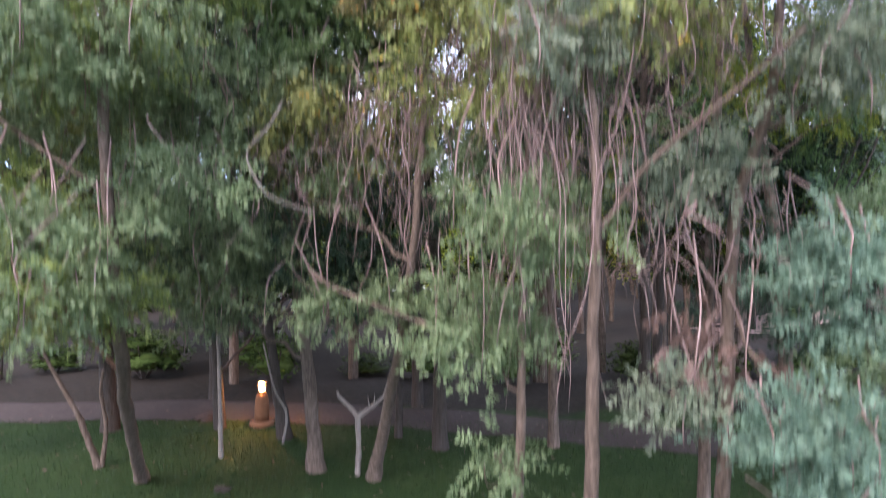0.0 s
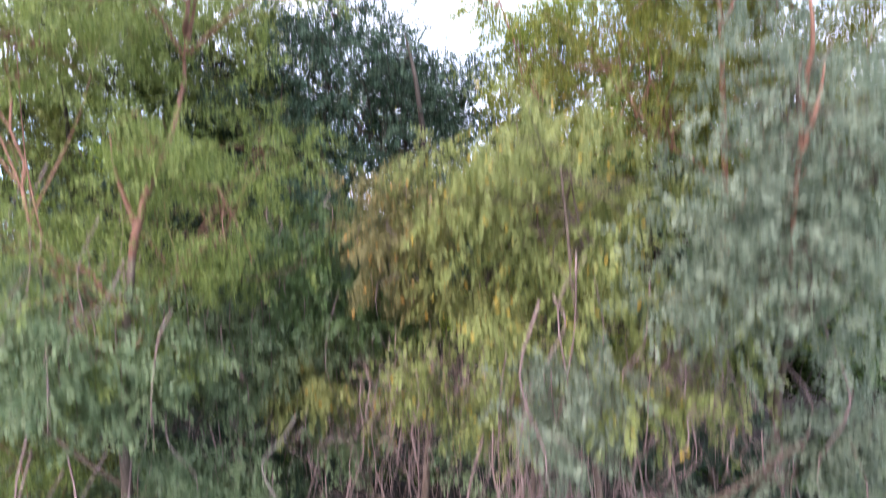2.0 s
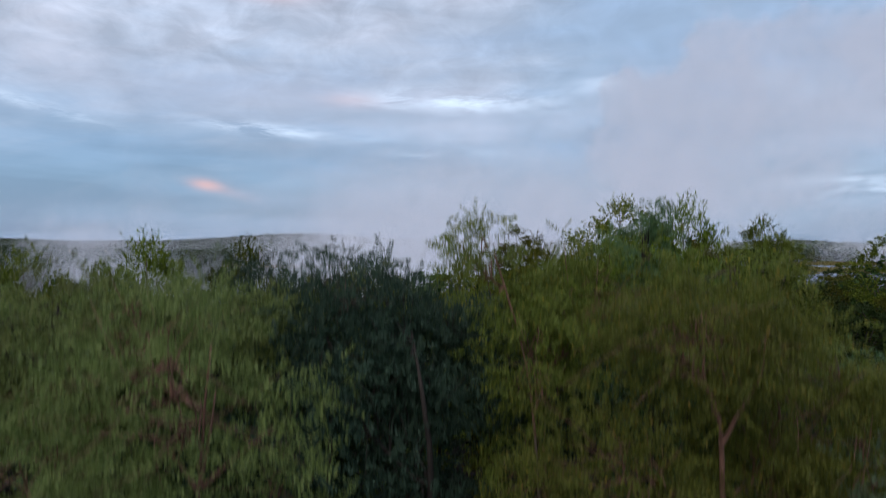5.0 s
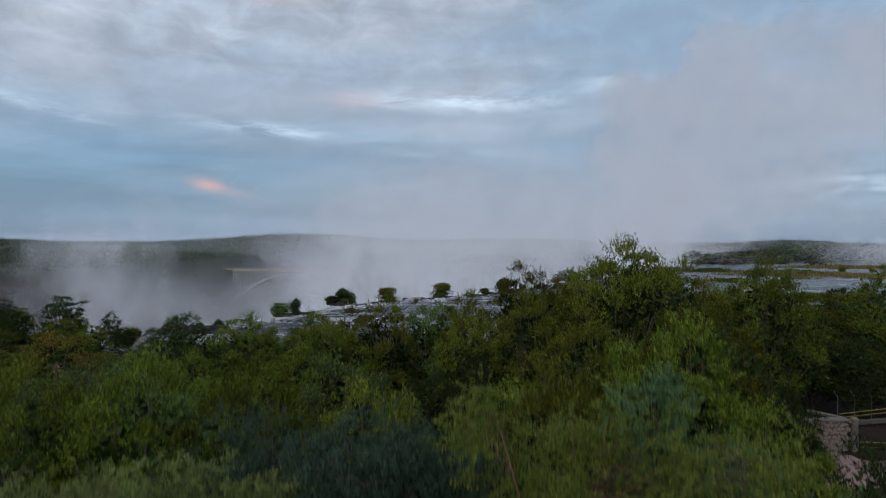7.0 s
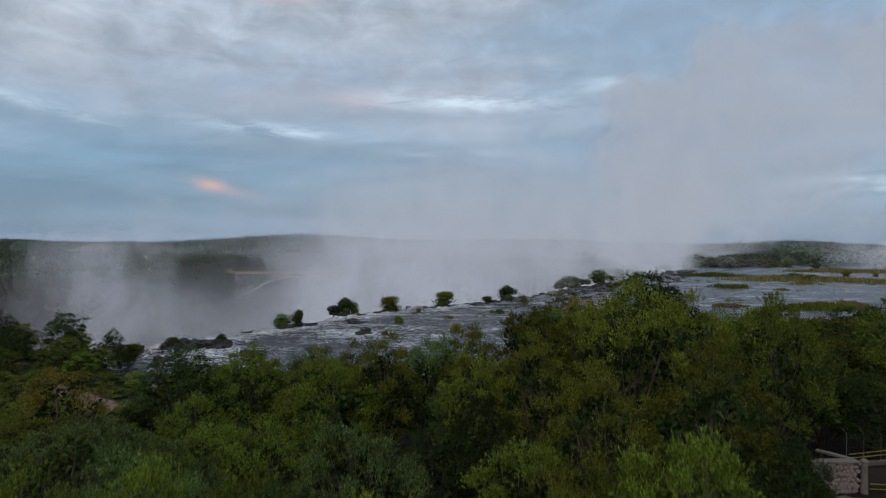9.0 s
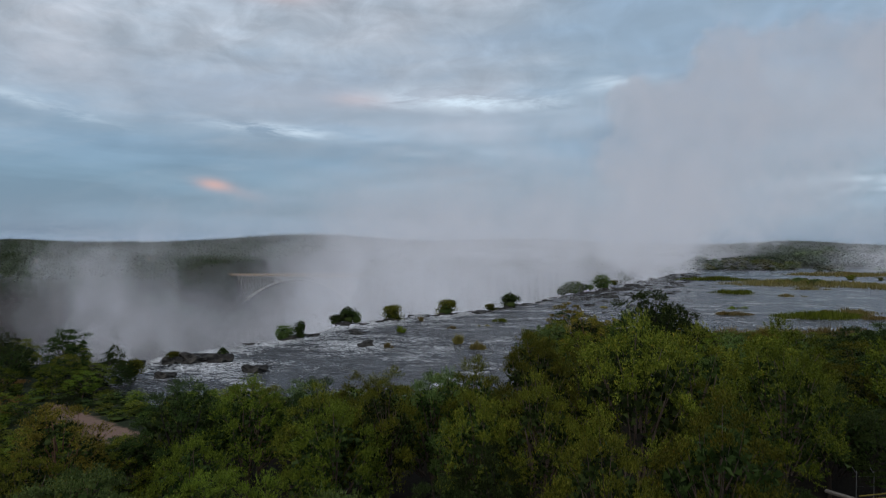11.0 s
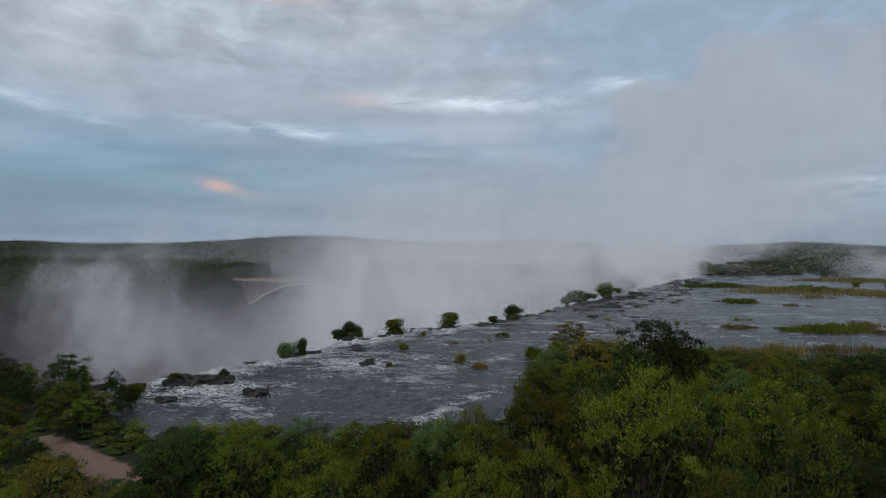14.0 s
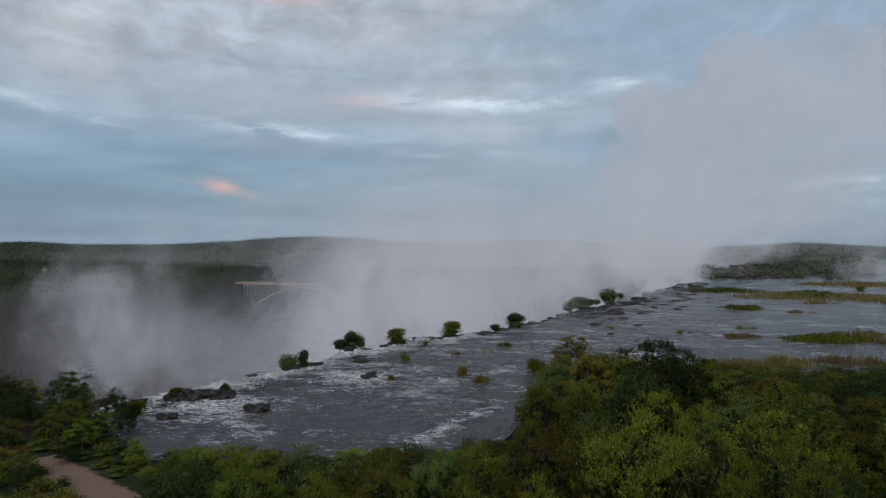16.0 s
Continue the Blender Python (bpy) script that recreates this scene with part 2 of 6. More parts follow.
PAVING = rough_mat("paving_pale_brick", [(0.3, (0.19, 0.125, 0.11)), (0.5, (0.27, 0.185, 0.165)), (0.75, (0.34, 0.25, 0.23))], 7, 0.9, 0.4, 0.01)
STONE = rough_mat("wall_stone", [(0.3, (0.10, 0.075, 0.06)), (0.5, (0.21, 0.16, 0.13)), (0.72, (0.33, 0.27, 0.23))], 3, 0.9, 0.9, 0.03)
MORTAR = rough_mat("wall_mortar", [(0.3, (0.07, 0.06, 0.05)), (0.7, (0.14, 0.12, 0.10))], 9, 0.95)
COPING = rough_mat("coping_concrete", [(0.3, (0.12, 0.105, 0.09)), (0.7, (0.22, 0.195, 0.165))], 6, 0.9)
TERRA = rough_mat("lamp_column_terracotta", [(0.3, (0.13, 0.055, 0.026)), (0.5, (0.18, 0.080, 0.038)), (0.75, (0.23, 0.11, 0.055))], 18, 0.8, 0.3, 0.005)
STEEL = rough_mat("bridge_steel_grey", [(0.3, (0.30, 0.30, 0.29)), (0.7, (0.45, 0.44, 0.42))], 0.6, 0.6, 0.1, 0.01)
DECK = rough_mat("bridge_deck_ochre", [(0.3, (0.30, 0.20, 0.12)), (0.7, (0.42, 0.30, 0.19))], 0.4, 0.85, 0.2, 0.02)
YELLOW = rough_mat("rail_yellow_paint", [(0.3, (0.20, 0.16, 0.035)), (0.7, (0.30, 0.24, 0.055))], 8, 0.6, 0.2, 0.003)
GALV = rough_mat("galvanised_post", [(0.3, (0.07, 0.073, 0.075)), (0.7, (0.13, 0.133, 0.136))], 20, 0.55, 0.1, 0.002)
BLACK = rough_mat("lamp_cap_dark_metal", [(0.3, (0.02, 0.02, 0.02)), (0.7, (0.05, 0.045, 0.04))], 20, 0.5, 0.1, 0.002)


def glow_mat(name, color, strength):
    m, nt, b, out = material(name)
    e = nd(nt, "ShaderNodeEmission", Strength=strength)
    e.inputs[0].default_value = (*color, 1)
    nt.links.new(e.outputs[0], out.inputs[0])
    return m


BULB = glow_mat("lamp_bulb_glow", (1.0, 0.62, 0.32), 4.0)
FARBULB = glow_mat("street_lamp_glow", (1.0, 0.62, 0.30), 5.0)


def attr(nt, name):
    a = nt.nodes.new("ShaderNodeAttribute")
    a.attribute_name = name
    return a.outputs["Fac"]


def ground_mat():
    m, nt, b, _ = material("ground_soil_grass_rock")
    v = coords(nt)
    fine, mid, big = tex(nt, v, 6.0, 6, 0.65), tex(nt, v, 0.5, 5, 0.6), tex(nt, v, 0.012, 6, 0.6)
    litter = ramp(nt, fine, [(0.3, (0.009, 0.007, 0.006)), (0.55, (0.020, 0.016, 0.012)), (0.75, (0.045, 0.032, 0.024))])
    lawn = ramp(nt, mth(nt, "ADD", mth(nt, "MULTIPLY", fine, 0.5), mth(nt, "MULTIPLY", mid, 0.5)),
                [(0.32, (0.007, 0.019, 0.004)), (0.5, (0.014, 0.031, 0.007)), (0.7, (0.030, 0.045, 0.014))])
    sand = ramp(nt, fine, [(0.3, (0.135, 0.084, 0.064)), (0.55, (0.195, 0.128, 0.100)), (0.75, (0.25, 0.172, 0.135))])
    bush = ramp(nt, mth(nt, "ADD", mth(nt, "MULTIPLY", mid, 0.35), mth(nt, "MULTIPLY", big, 0.65)),
                [(0.36, (0.010, 0.016, 0.008)), (0.5, (0.020, 0.028, 0.013)), (0.62, (0.036, 0.041, 0.020)), (0.74, (0.085, 0.066, 0.042))])
    rock = ramp(nt, mth(nt, "ADD", mth(nt, "MULTIPLY", fine, 0.3), mth(nt, "MULTIPLY", mid, 0.7)),
                [(0.3, (0.015, 0.015, 0.015)), (0.55, (0.045, 0.04, 0.037)), (0.75, (0.10, 0.085, 0.07))])
    edge = mth(nt, "MULTIPLY", mth(nt, "SUBTRACT", mid, 0.5), 0.8)

    def mask(name):
        return ramp(nt, mth(nt, "ADD", attr(nt, name), edge), [(0.4, 0.0), (0.6, 1.0)])

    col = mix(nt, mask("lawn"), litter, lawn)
    col = mix(nt, attr(nt, "bush"), col, bush)
    col = mix(nt, mask("sand"), col, sand)
    col = mix(nt, attr(nt, "rock"), col, rock)
    nt.links.new(col, b.inputs["Base Color"])
    b.inputs["Roughness"].default_value = 0.95
    b.inputs["Specular IOR Level"].default_value = 0.15
    bump(nt, b, mth(nt, "ADD", fine, mid), 0.6, 0.08)
    return m


def water_mat():
    m, nt, b, _ = material("river_water")
    vs = coords(nt, (0.45, 1.0, 1.0))
    ripple, swell = tex(nt, vs, 1.5, 7, 0.72, 0.8), tex(nt, vs, 0.16, 4, 0.55, 0.6)
    froth = tex(nt, vs, 0.62, 9, 0.74, 1.6)
    wide = tex(nt, coords(nt, (0.5, 1, 1)), 0.05, 3)
    f = mth(nt, "ADD", mth(nt, "MULTIPLY", froth, 0.65), mth(nt, "MULTIPLY", swell, 0.35))
    f = mth(nt, "ADD", f, mth(nt, "MULTIPLY", mth(nt, "SUBTRACT", wide, 0.5), 0.25))
    f = mth(nt, "ADD", f, mth(nt, "MULTIPLY", attr(nt, "foam"), 0.215))
    lace = ramp(nt, tex(nt, vs, 2.2, 7, 0.72, 1.4), [(0.44, 0.0), (0.54, 1.0)])
    chop = tex(nt, vs, 3.6, 6, 0.7, 0.9)
    foam = mth(nt, "MULTIPLY", ramp(nt, f, [(0.545, 0.0), (0.60, 0.5), (0.68, 1.0)]), lace)
    # bright and dark facets of the ripples, put into the base colour
    deep = ramp(nt, mth(nt, "ADD", mth(nt, "MULTIPLY", ripple, 0.45), mth(nt, "ADD", mth(nt, "MULTIPLY", swell, 0.2), mth(nt, "MULTIPLY", chop, 0.35))), [(0.40, (0.016, 0.017, 0.020)), (0.5, (0.038, 0.039, 0.043)), (0.60, (0.095, 0.097, 0.104))])
    nt.links.new(mix(nt, foam, deep, (0.82, 0.83, 0.85)), b.inputs["Base Color"])
    nt.links.new(ramp(nt, foam, [(0.0, 0.22), (0.5, 0.6), (1.0, 0.9)]), b.inputs["Roughness"])
    b.inputs["IOR"].default_value = 1.33
    bump(nt, b, mth(nt, "ADD", mth(nt, "MULTIPLY", ripple, 0.9), mth(nt, "ADD", mth(nt, "MULTIPLY", mth(nt, "ADD", froth, chop), 0.5), swell)), 0.7, 0.5)
    return m


def mist_mat():
    """Drifting spray and distance haze: light is scattered on from either side, the rest passes."""
    m, nt, b, out = material("spray_and_haze")
    nt.nodes.remove(b)
    a, wisp = tex(nt, coords(nt, (1, 1, 0.8)), 0.012, 4, 0.5, 0.3), tex(nt, coords(nt, (1, 1, 0.40)), 0.050, 5, 0.55, 1.2)
    dens = mth(nt, "MULTIPLY", attr(nt, "thickness"), ramp(nt, a, [(0.30, 0.62), (0.60, 1.0)]), clamp=True)
    dens = mth(nt, "MULTIPLY", dens, mix(nt, attr(nt, "wispy"), (1.0, 1.0, 1.0), ramp(nt, wisp, [(0.36, 0.45), (0.62, 1.15)])), clamp=True)
    # single droplets: each point either scatters or lets pass
    grain = nt.nodes.new("ShaderNodeTexWhiteNoise")
    nt.links.new(coords(nt, (97, 97, 97)), grain.inputs["Vector"])
    dens = mth(nt, "LESS_THAN", grain.outputs["Value"], dens)
    d, t = nt.nodes.new("ShaderNodeBsdfDiffuse"), nt.nodes.new("ShaderNodeBsdfTranslucent")
    for s in (d, t):
        s.inputs[0].default_value = (0.875, 0.915, 1.0, 1)
    # droplets scatter light from all round and mostly from the open sky above
    nrm = nd(nt, "ShaderNodeCombineXYZ", X=0.0, Y=-0.55, Z=0.83)
    nt.links.new(nrm.outputs[0], d.inputs["Normal"])
    both, tr, mx = nt.nodes.new("ShaderNodeMixShader"), nt.nodes.new("ShaderNodeBsdfTransparent"), nt.nodes.new("ShaderNodeMixShader")
    both.inputs[0].default_value = 0.13
    nt.links.new(d.outputs[0], both.inputs[1])
    nt.links.new(t.outputs[0], both.inputs[2])
    nt.links.new(dens, mx.inputs[0])
    nt.links.new(tr.outputs[0], mx.inputs[1])
    nt.links.new(both.outputs[0], mx.inputs[2])
    nt.links.new(mx.outputs[0], out.inputs[0])
    return m


GROUND_M, WATER_M, MIST_M = ground_mat(), water_mat(), mist_mat()
GLASS, _nt, _b, _ = material("lamp_glass")
_b.inputs["Transmission Weight"].default_value = 1.0
_b.inputs["Roughness"].default_value = 0.25
_b.inputs["Base Color"].default_value = (1.0, 0.86, 0.66, 1)


# ---------- mesh helpers ----------
def mesh_from(name, verts, faces, mat, smooth=True):
    me = bpy.data.meshes.new(name)
    me.from_pydata([tuple(v) for v in verts], [], faces)
    me.materials.append(mat)
    if smooth:
        me.polygons.foreach_set("use_smooth", [True] * len(me.polygons))
    me.update()
    return me


def quads_mesh(name, co, mat):
    """One mesh of loose quads: co is (n, 4, 3)."""
    n = len(co)
    me = bpy.data.meshes.new(name)
    me.vertices.add(4 * n)
    me.vertices.foreach_set("co", np.ascontiguousarray(co, dtype=np.float32).ravel())
    me.loops.add(4 * n)
    me.loops.foreach_set("vertex_index", np.arange(4 * n, dtype=np.int32))
    me.polygons.add(n)
    me.polygons.foreach_set("loop_start", np.arange(0, 4 * n, 4, dtype=np.int32))
    me.polygons.foreach_set("loop_total", np.full(n, 4, dtype=np.int32))
    me.materials.append(mat)
    me.update(calc_edges=True)
    return me


def tris_mesh(name, co, mat):
    """Small leaves seen from afar: one triangle each, from kite-shaped blades."""
    tri = np.stack([co[:, 1], co[:, 2], co[:, 3]], 1) * 1.0
    tri[:, 1] += (co[:, 1] + co[:, 3]) * 0.5 - co[:, 0]
    me = bpy.data.meshes.new(name)
    n = len(tri)
    me.vertices.add(n * 3)
    me.vertices.foreach_set("co", tri.reshape(-1))
    me.loops.add(n * 3)
    me.loops.foreach_set("vertex_index", np.arange(n * 3, dtype=np.int32))
    me.polygons.add(n)
    me.polygons.foreach_set("loop_start", np.arange(0, n * 3, 3, dtype=np.int32))
    me.update(calc_edges=True)
    me.materials.append(mat)
    return me


def child(name, me, parent, label=""):
    ob = new(name, me)
    ob.parent = parent
    return tagged(ob, label)


def part(name, bm, mat, parent, label=""):
    me = bpy.data.meshes.new(name)
    bm.to_mesh(me)
    bm.free()
    me.materials.append(mat)
    return child(name, me, parent, label)


def empty(name, m, label, category, group="", kind=""):
    ob = new(name)
    ob.empty_display_size = 0.2
    ob.matrix_world = m
    return tagged(ob, label, category, group, kind)


def thing(name, me, label, category, kind="", group=""):
    return tagged(new(name, me), label, category, group, kind)


def unit(v):
    return v / np.maximum(np.linalg.norm(v, axis=-1, keepdims=True), 1e-9)


def curve_pts(ctrl, n):
    """A smooth line through the control points."""
    P = np.array(ctrl, float)
    P = np.vstack([2 * P[0] - P[1], P, 2 * P[-1] - P[-2]])
    out = []
    m = len(P) - 3
    for i in range(m):
        for t in np.linspace(0, 1, n, endpoint=(i == m - 1)):
            a, b, c, d = P[i:i + 4]
            out.append(0.5 * (2 * b + (c - a) * t + (2 * a - 5 * b + 4 * c - d) * t * t + (3 * b - a - 3 * c + d) * t ** 3))
    return np.array(out)


class Tubes:
    """Gathers tapered round stems into one mesh."""

    def __init__(self, rng):
        self.v, self.f, self.rng = [], [], rng

    def add(self, pts, r0, r1, sides=6, rough=0.08, flare=0.0):
        pts = np.asarray(pts, float)
        n = len(pts)
        tan = unit(np.gradient(pts, axis=0))
        ref = np.array([0.31, 0.9, 0.27])
        a = unit(np.cross(tan, ref))
        b = np.cross(tan, a)
        base = len(self.v)
        for i in range(n):
            t = i / (n - 1)
            r = r0 + (r1 - r0) * t + flare * max(0, 1 - t * 7) ** 2
            for k in range(sides):
                g = 2 * math.pi * k / sides
                q = r * (1 + rough * self.rng.normal())
                self.v.append(pts[i] + q * (math.cos(g) * a[i] + math.sin(g) * b[i]))
        for i in range(n - 1):
            for k in range(sides):
                p, q = base + i * sides + k, base + i * sides + (k + 1) % sides
                self.f.append((p, q, q + sides, p + sides))
        self.f.append(tuple(base + (n - 1) * sides + k for k in range(sides)))

    def mesh(self, name, mat):
        return mesh_from(name, self.v, self.f, mat)


def leaves(rng, centres, count, spread, length, width, droop, shell=0.0, out=None):
    """Leaf blades round clump centres: spread (3,) radii, droop 0 (any way) to 1 (hanging), shell: how far they lie like shingles."""
    n = len(centres) * count
    c = np.repeat(centres, count, 0)
    d = unit(rng.normal(size=(n, 3))) if out is None else out
    p = c + d * (rng.random((n, 1)) ** (0.45 - 0.25 * shell)) * np.asarray(spread)
    axis = unit(rng.normal(size=(n, 3)) * (1 - 0.55 * droop) + d * 0.5 + np.array([0, 0, -1.3 * droop]))
    axis = unit(axis - shell * 0.85 * d * (axis * d).sum(1, keepdims=True))
    side = unit(np.cross(axis, rng.normal(size=(n, 3)) * (1 - 0.6 * shell) + d * (0.3 + 1.5 * shell)))
    L = length * rng.uniform(0.65, 1.35, (n, 1))
    W = width * rng.uniform(0.65, 1.35, (n, 1))
    nor = np.cross(axis, side)
    tip = p + axis * L + np.array([0, 0, -0.15]) * L * droop
    m = p + axis * L * 0.45 + nor * W * 0.18
    return np.stack([p, m + side * W * 0.5, tip, m - side * W * 0.5], 1)


def sprays(rng, centres, count, spread, length, width, droop):
    """Small leaves set in two rows along short twigs, the twigs fanned out round clump centres in loose, flat layers."""
    per = 12
    k = max(1, count // per)
    c = np.repeat(centres, k, 0)
    m = len(c)
    d = unit(rng.normal(size=(m, 3)))
    base = c + d * rng.random((m, 1)) ** 0.5 * spread * 0.6
    axis = unit(d * [1, 1, 0.55] + rng.normal(size=(m, 3)) * 0.35 + np.array([0, 0, -1.1 * droop]))
    lat = unit(np.cross(axis, np.array([-0.1, -0.75, 0.6]) + rng.normal(size=(m, 3)) * 0.7))
    nor = np.cross(lat, axis)
    reach = spread * rng.uniform(0.75, 1.35, (m, 1))
    out = []
    for i in range(per):
        t = (i // 2 + 0.6) / (per / 2)
        root = base + axis * reach * t + np.array([0, 0, -0.3 * droop]) * reach * t * t
        a = unit(axis * (0.45 + 0.5 * t) + lat * (0.8 if i % 2 else -0.8) + rng.normal(size=(m, 3)) * 0.25 + np.array([0, 0, -0.45 * droop]))
        b = unit(np.cross(a, nor + rng.normal(size=(m, 3)) * 0.45))
        L, W = length * rng.uniform(0.7, 1.3, (m, 1)), width * rng.uniform(0.7, 1.3, (m, 1))
        mid = root + a * L * 0.5 + nor * W * 0.15
        out.append(np.stack([root, mid + b * W * 0.5, root + a * L, mid - b * W * 0.5], 1))
    return np.concatenate(out)


def clumps_in(rng, c, r, n, hollow=0.45):
    d = unit(rng.normal(size=(n, 3)))
    f = hollow + (1 - hollow) * rng.random((n, 1)) ** 0.6
    f *= np.where(rng.random((n, 1)) < 0.35, rng.uniform(0.9, 1.5, (n, 1)), 1.0)
    return np.array(c) + d * f * np.array(r)


# ---------- the lie of the land ----------
RIVER = -4.0
LIP_X = [-4900, -900, -400, -150, -74, -66, -56, -45, -27, 13, 43, 60, 94, 184, 240, 330, 600, 1200, 4900]
LIP_Y = [900, 330, 190, 132, 122, 132, 144, 162, 199, 230, 273, 308, 350, 504, 592, 720, 1100, 2000, 4500]
BANK_X = [-4900, -75, -66, -57, -42, -29, -9, 6, 14, 21, 40, 60, 72, 95, 140, 300, 900, 4900]
BANK_Y = [80, 118, 108, 95, 90, 89, 91, 100, 122, 152, 156, 150, 156, 160, 152, 190, 420, 1500]


def lip(x):
    return np.interp(x, LIP_X, LIP_Y) + 2.2 * np.sin(x * 0.31) + 1.6 * np.sin(x * 0.83 + 1.0)


def bank(x):
    b = np.interp(x, BANK_X, BANK_Y) + 1.2 * np.sin(x * 0.45) + 0.8 * np.sin(x * 1.1 + 2)
    return np.minimum(b, lip(x) - 1.0)


def gorge_width(x):
    return np.interp(x, [-4900, -400, -200, -120, 0, 60, 100, 300, 600, 900, 1300], [90, 150, 245, 264, 236, 205, 195, 240, 200, 60, 30])


def land(x, y):
    """Height of the near land."""
    z = np.interp(y, [-200, 15, 46, 75, 90], [0.2, 0.0, -2.4, -3.0, -3.2])
    bx = bank(x)
    z = z - 1.6 * np.clip((y - (bx - 5)) / 5, 0, 1) * (x > -76)
    z = z + 1.4 * np.clip(1.6 - np.hypot((x - 37) / 12, (y - 47) / 8), 0, 1)
    return z + 0.10 * np.sin(x * 0.31 + y * 0.17) * np.clip((y - 14) / 10, 0, 1)


def track(x, y):
    """Distance from the sandy track that runs down to the river."""
    t = np.clip(((x + 62) * 24 + (y - 86) * -16) / (24 ** 2 + 16 ** 2), 0, 1)
    return np.hypot(x + 62 - 24 * t, y - 86 + 16 * t)


def side_gorge(x, y):
    """Depth of the next gorge, which the bridge crosses."""
    g = abs(x + 165 + 0.12 * (y - 610))
    return 90 * max(0, min(1, (70 - g) / 22)) * max(0, min(1, (1500 - y) / 200))


def ground():
    xs = np.concatenate([-np.geomspace(4900, 130, 46), np.arange(-126, -80, 3.0), np.arange(-79, 110, 1.0), np.arange(111, 330, 4.0), np.geomspace(334, 4900, 44)])
    rows = []
    far = np.concatenate([np.linspace(0.0, 0.17, 26), np.linspace(0.18, 1, 40) ** 1.5 + 0.105])
    far = far / far[-1]
    for x in xs:
        b, e = float(bank(x)), float(lip(x))
        w = float(gorge_width(x))
        col = [(y, float(land(x, y)), 0) for y in (-300, -120, -50, -25, -12, -4, 0, 3, 6, 8, 9, 10, 11, 12, 13, 14, 15, 16, 18, 20, 22)]
        y0 = 24.0
        for t in np.linspace(0, 1, 34):
            y = y0 + (b - y0) * t
            col.append((y, float(land(x, y)), 0))
        dry = e - b < 1.6
        for t in np.linspace(0.03, 0.985, 10):
            y = b + (e - b) * t
            col.append((y, float(land(x, y)) if dry else -5.6 + 0.4 * math.sin(y + x), 1))
        zl = -3.6 if dry else -4.9
        for dy, z in ((0, zl), (1.2, -14), (2.5, -40), (5, -72), (9, -92), (w * 0.5, -97), (w - 16, -92), (w - 9, -60), (w - 4, -20), (w, -4)):
            if dy > w * 0.6:
                z = max(-94, z - side_gorge(x, e + dy))
            col.append((e + dy, z + 2.5 * noise.fractal((x * 0.06, dy * 0.1, 2.0), 1, 2, 4), 2 if dy < w else 3))
        y1 = e + w
        for t in far[1:]:
            y = y1 + (max(4950.0, y1 + 60) - y1) * t
            d = math.hypot(x, y)
            z = -4 + 27 * min(1, d / 4900) ** 1.2
            hill = 66 * math.exp(-((x / max(y, 1) + 0.26) / 0.17) ** 2) + 40 * math.exp(-((x / max(y, 1) - 0.12) / 0.16) ** 2) + 34 * math.exp(-((x / max(y, 1) - 0.58) / 0.10) ** 2) + 26 * math.exp(-((x / max(y, 1) + 0.78) / 0.06) ** 2)
            z += hill * max(0, min(1, (y - 2300) / 1700)) ** 1.5 + 5 * noise.fractal((x * 0.003, y * 0.003, 0), 1, 2, 4) * min(1, y / 900)
            cut = side_gorge(x, y)
            col.append((y, z - cut, 3 if cut < 20 else 2))
        rows.append([(x, *c) for c in col])
    nx, ny = len(rows), len(rows[0])
    flat = [c for r in rows for c in r]
    verts = [(c[0], c[1], c[2]) for c in flat]
    faces = [(i * ny + j, (i + 1) * ny + j, (i + 1) * ny + j + 1, i * ny + j + 1) for i in range(nx - 1) for j in range(ny - 1)]
    me = mesh_from("ground", verts, faces, GROUND_M)
    A = np.array([(c[0], c[1], c[2], c[3]) for c in flat])
    x, y, zone = A[:, 0], A[:, 1], A[:, 3]
    put = {
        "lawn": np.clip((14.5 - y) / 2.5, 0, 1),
        "sand": np.clip(1.5 - track(x, y) / 2.5, 0, 1),
        "bush": (zone == 3) * 1.0 + np.maximum(np.clip((np.abs(x) - 110) / 60, 0, 1), np.clip((-28 - x) / 8, 0, 1) * np.clip((y - 55) / 12, 0, 1)) * (zone == 0),
        "rock": (zone == 2) * 1.0 + (zone == 1) * 0.8,
    }
    for k, vals in put.items():
        at = me.attributes.new(k, "FLOAT", "POINT")
        at.data.foreach_set("value", np.clip(vals, 0, 1).astype(np.float32))
    thing("ground", me, "ground of lawn, leaf litter, basalt cliffs and distant bush", "ground", "structure")


ground()


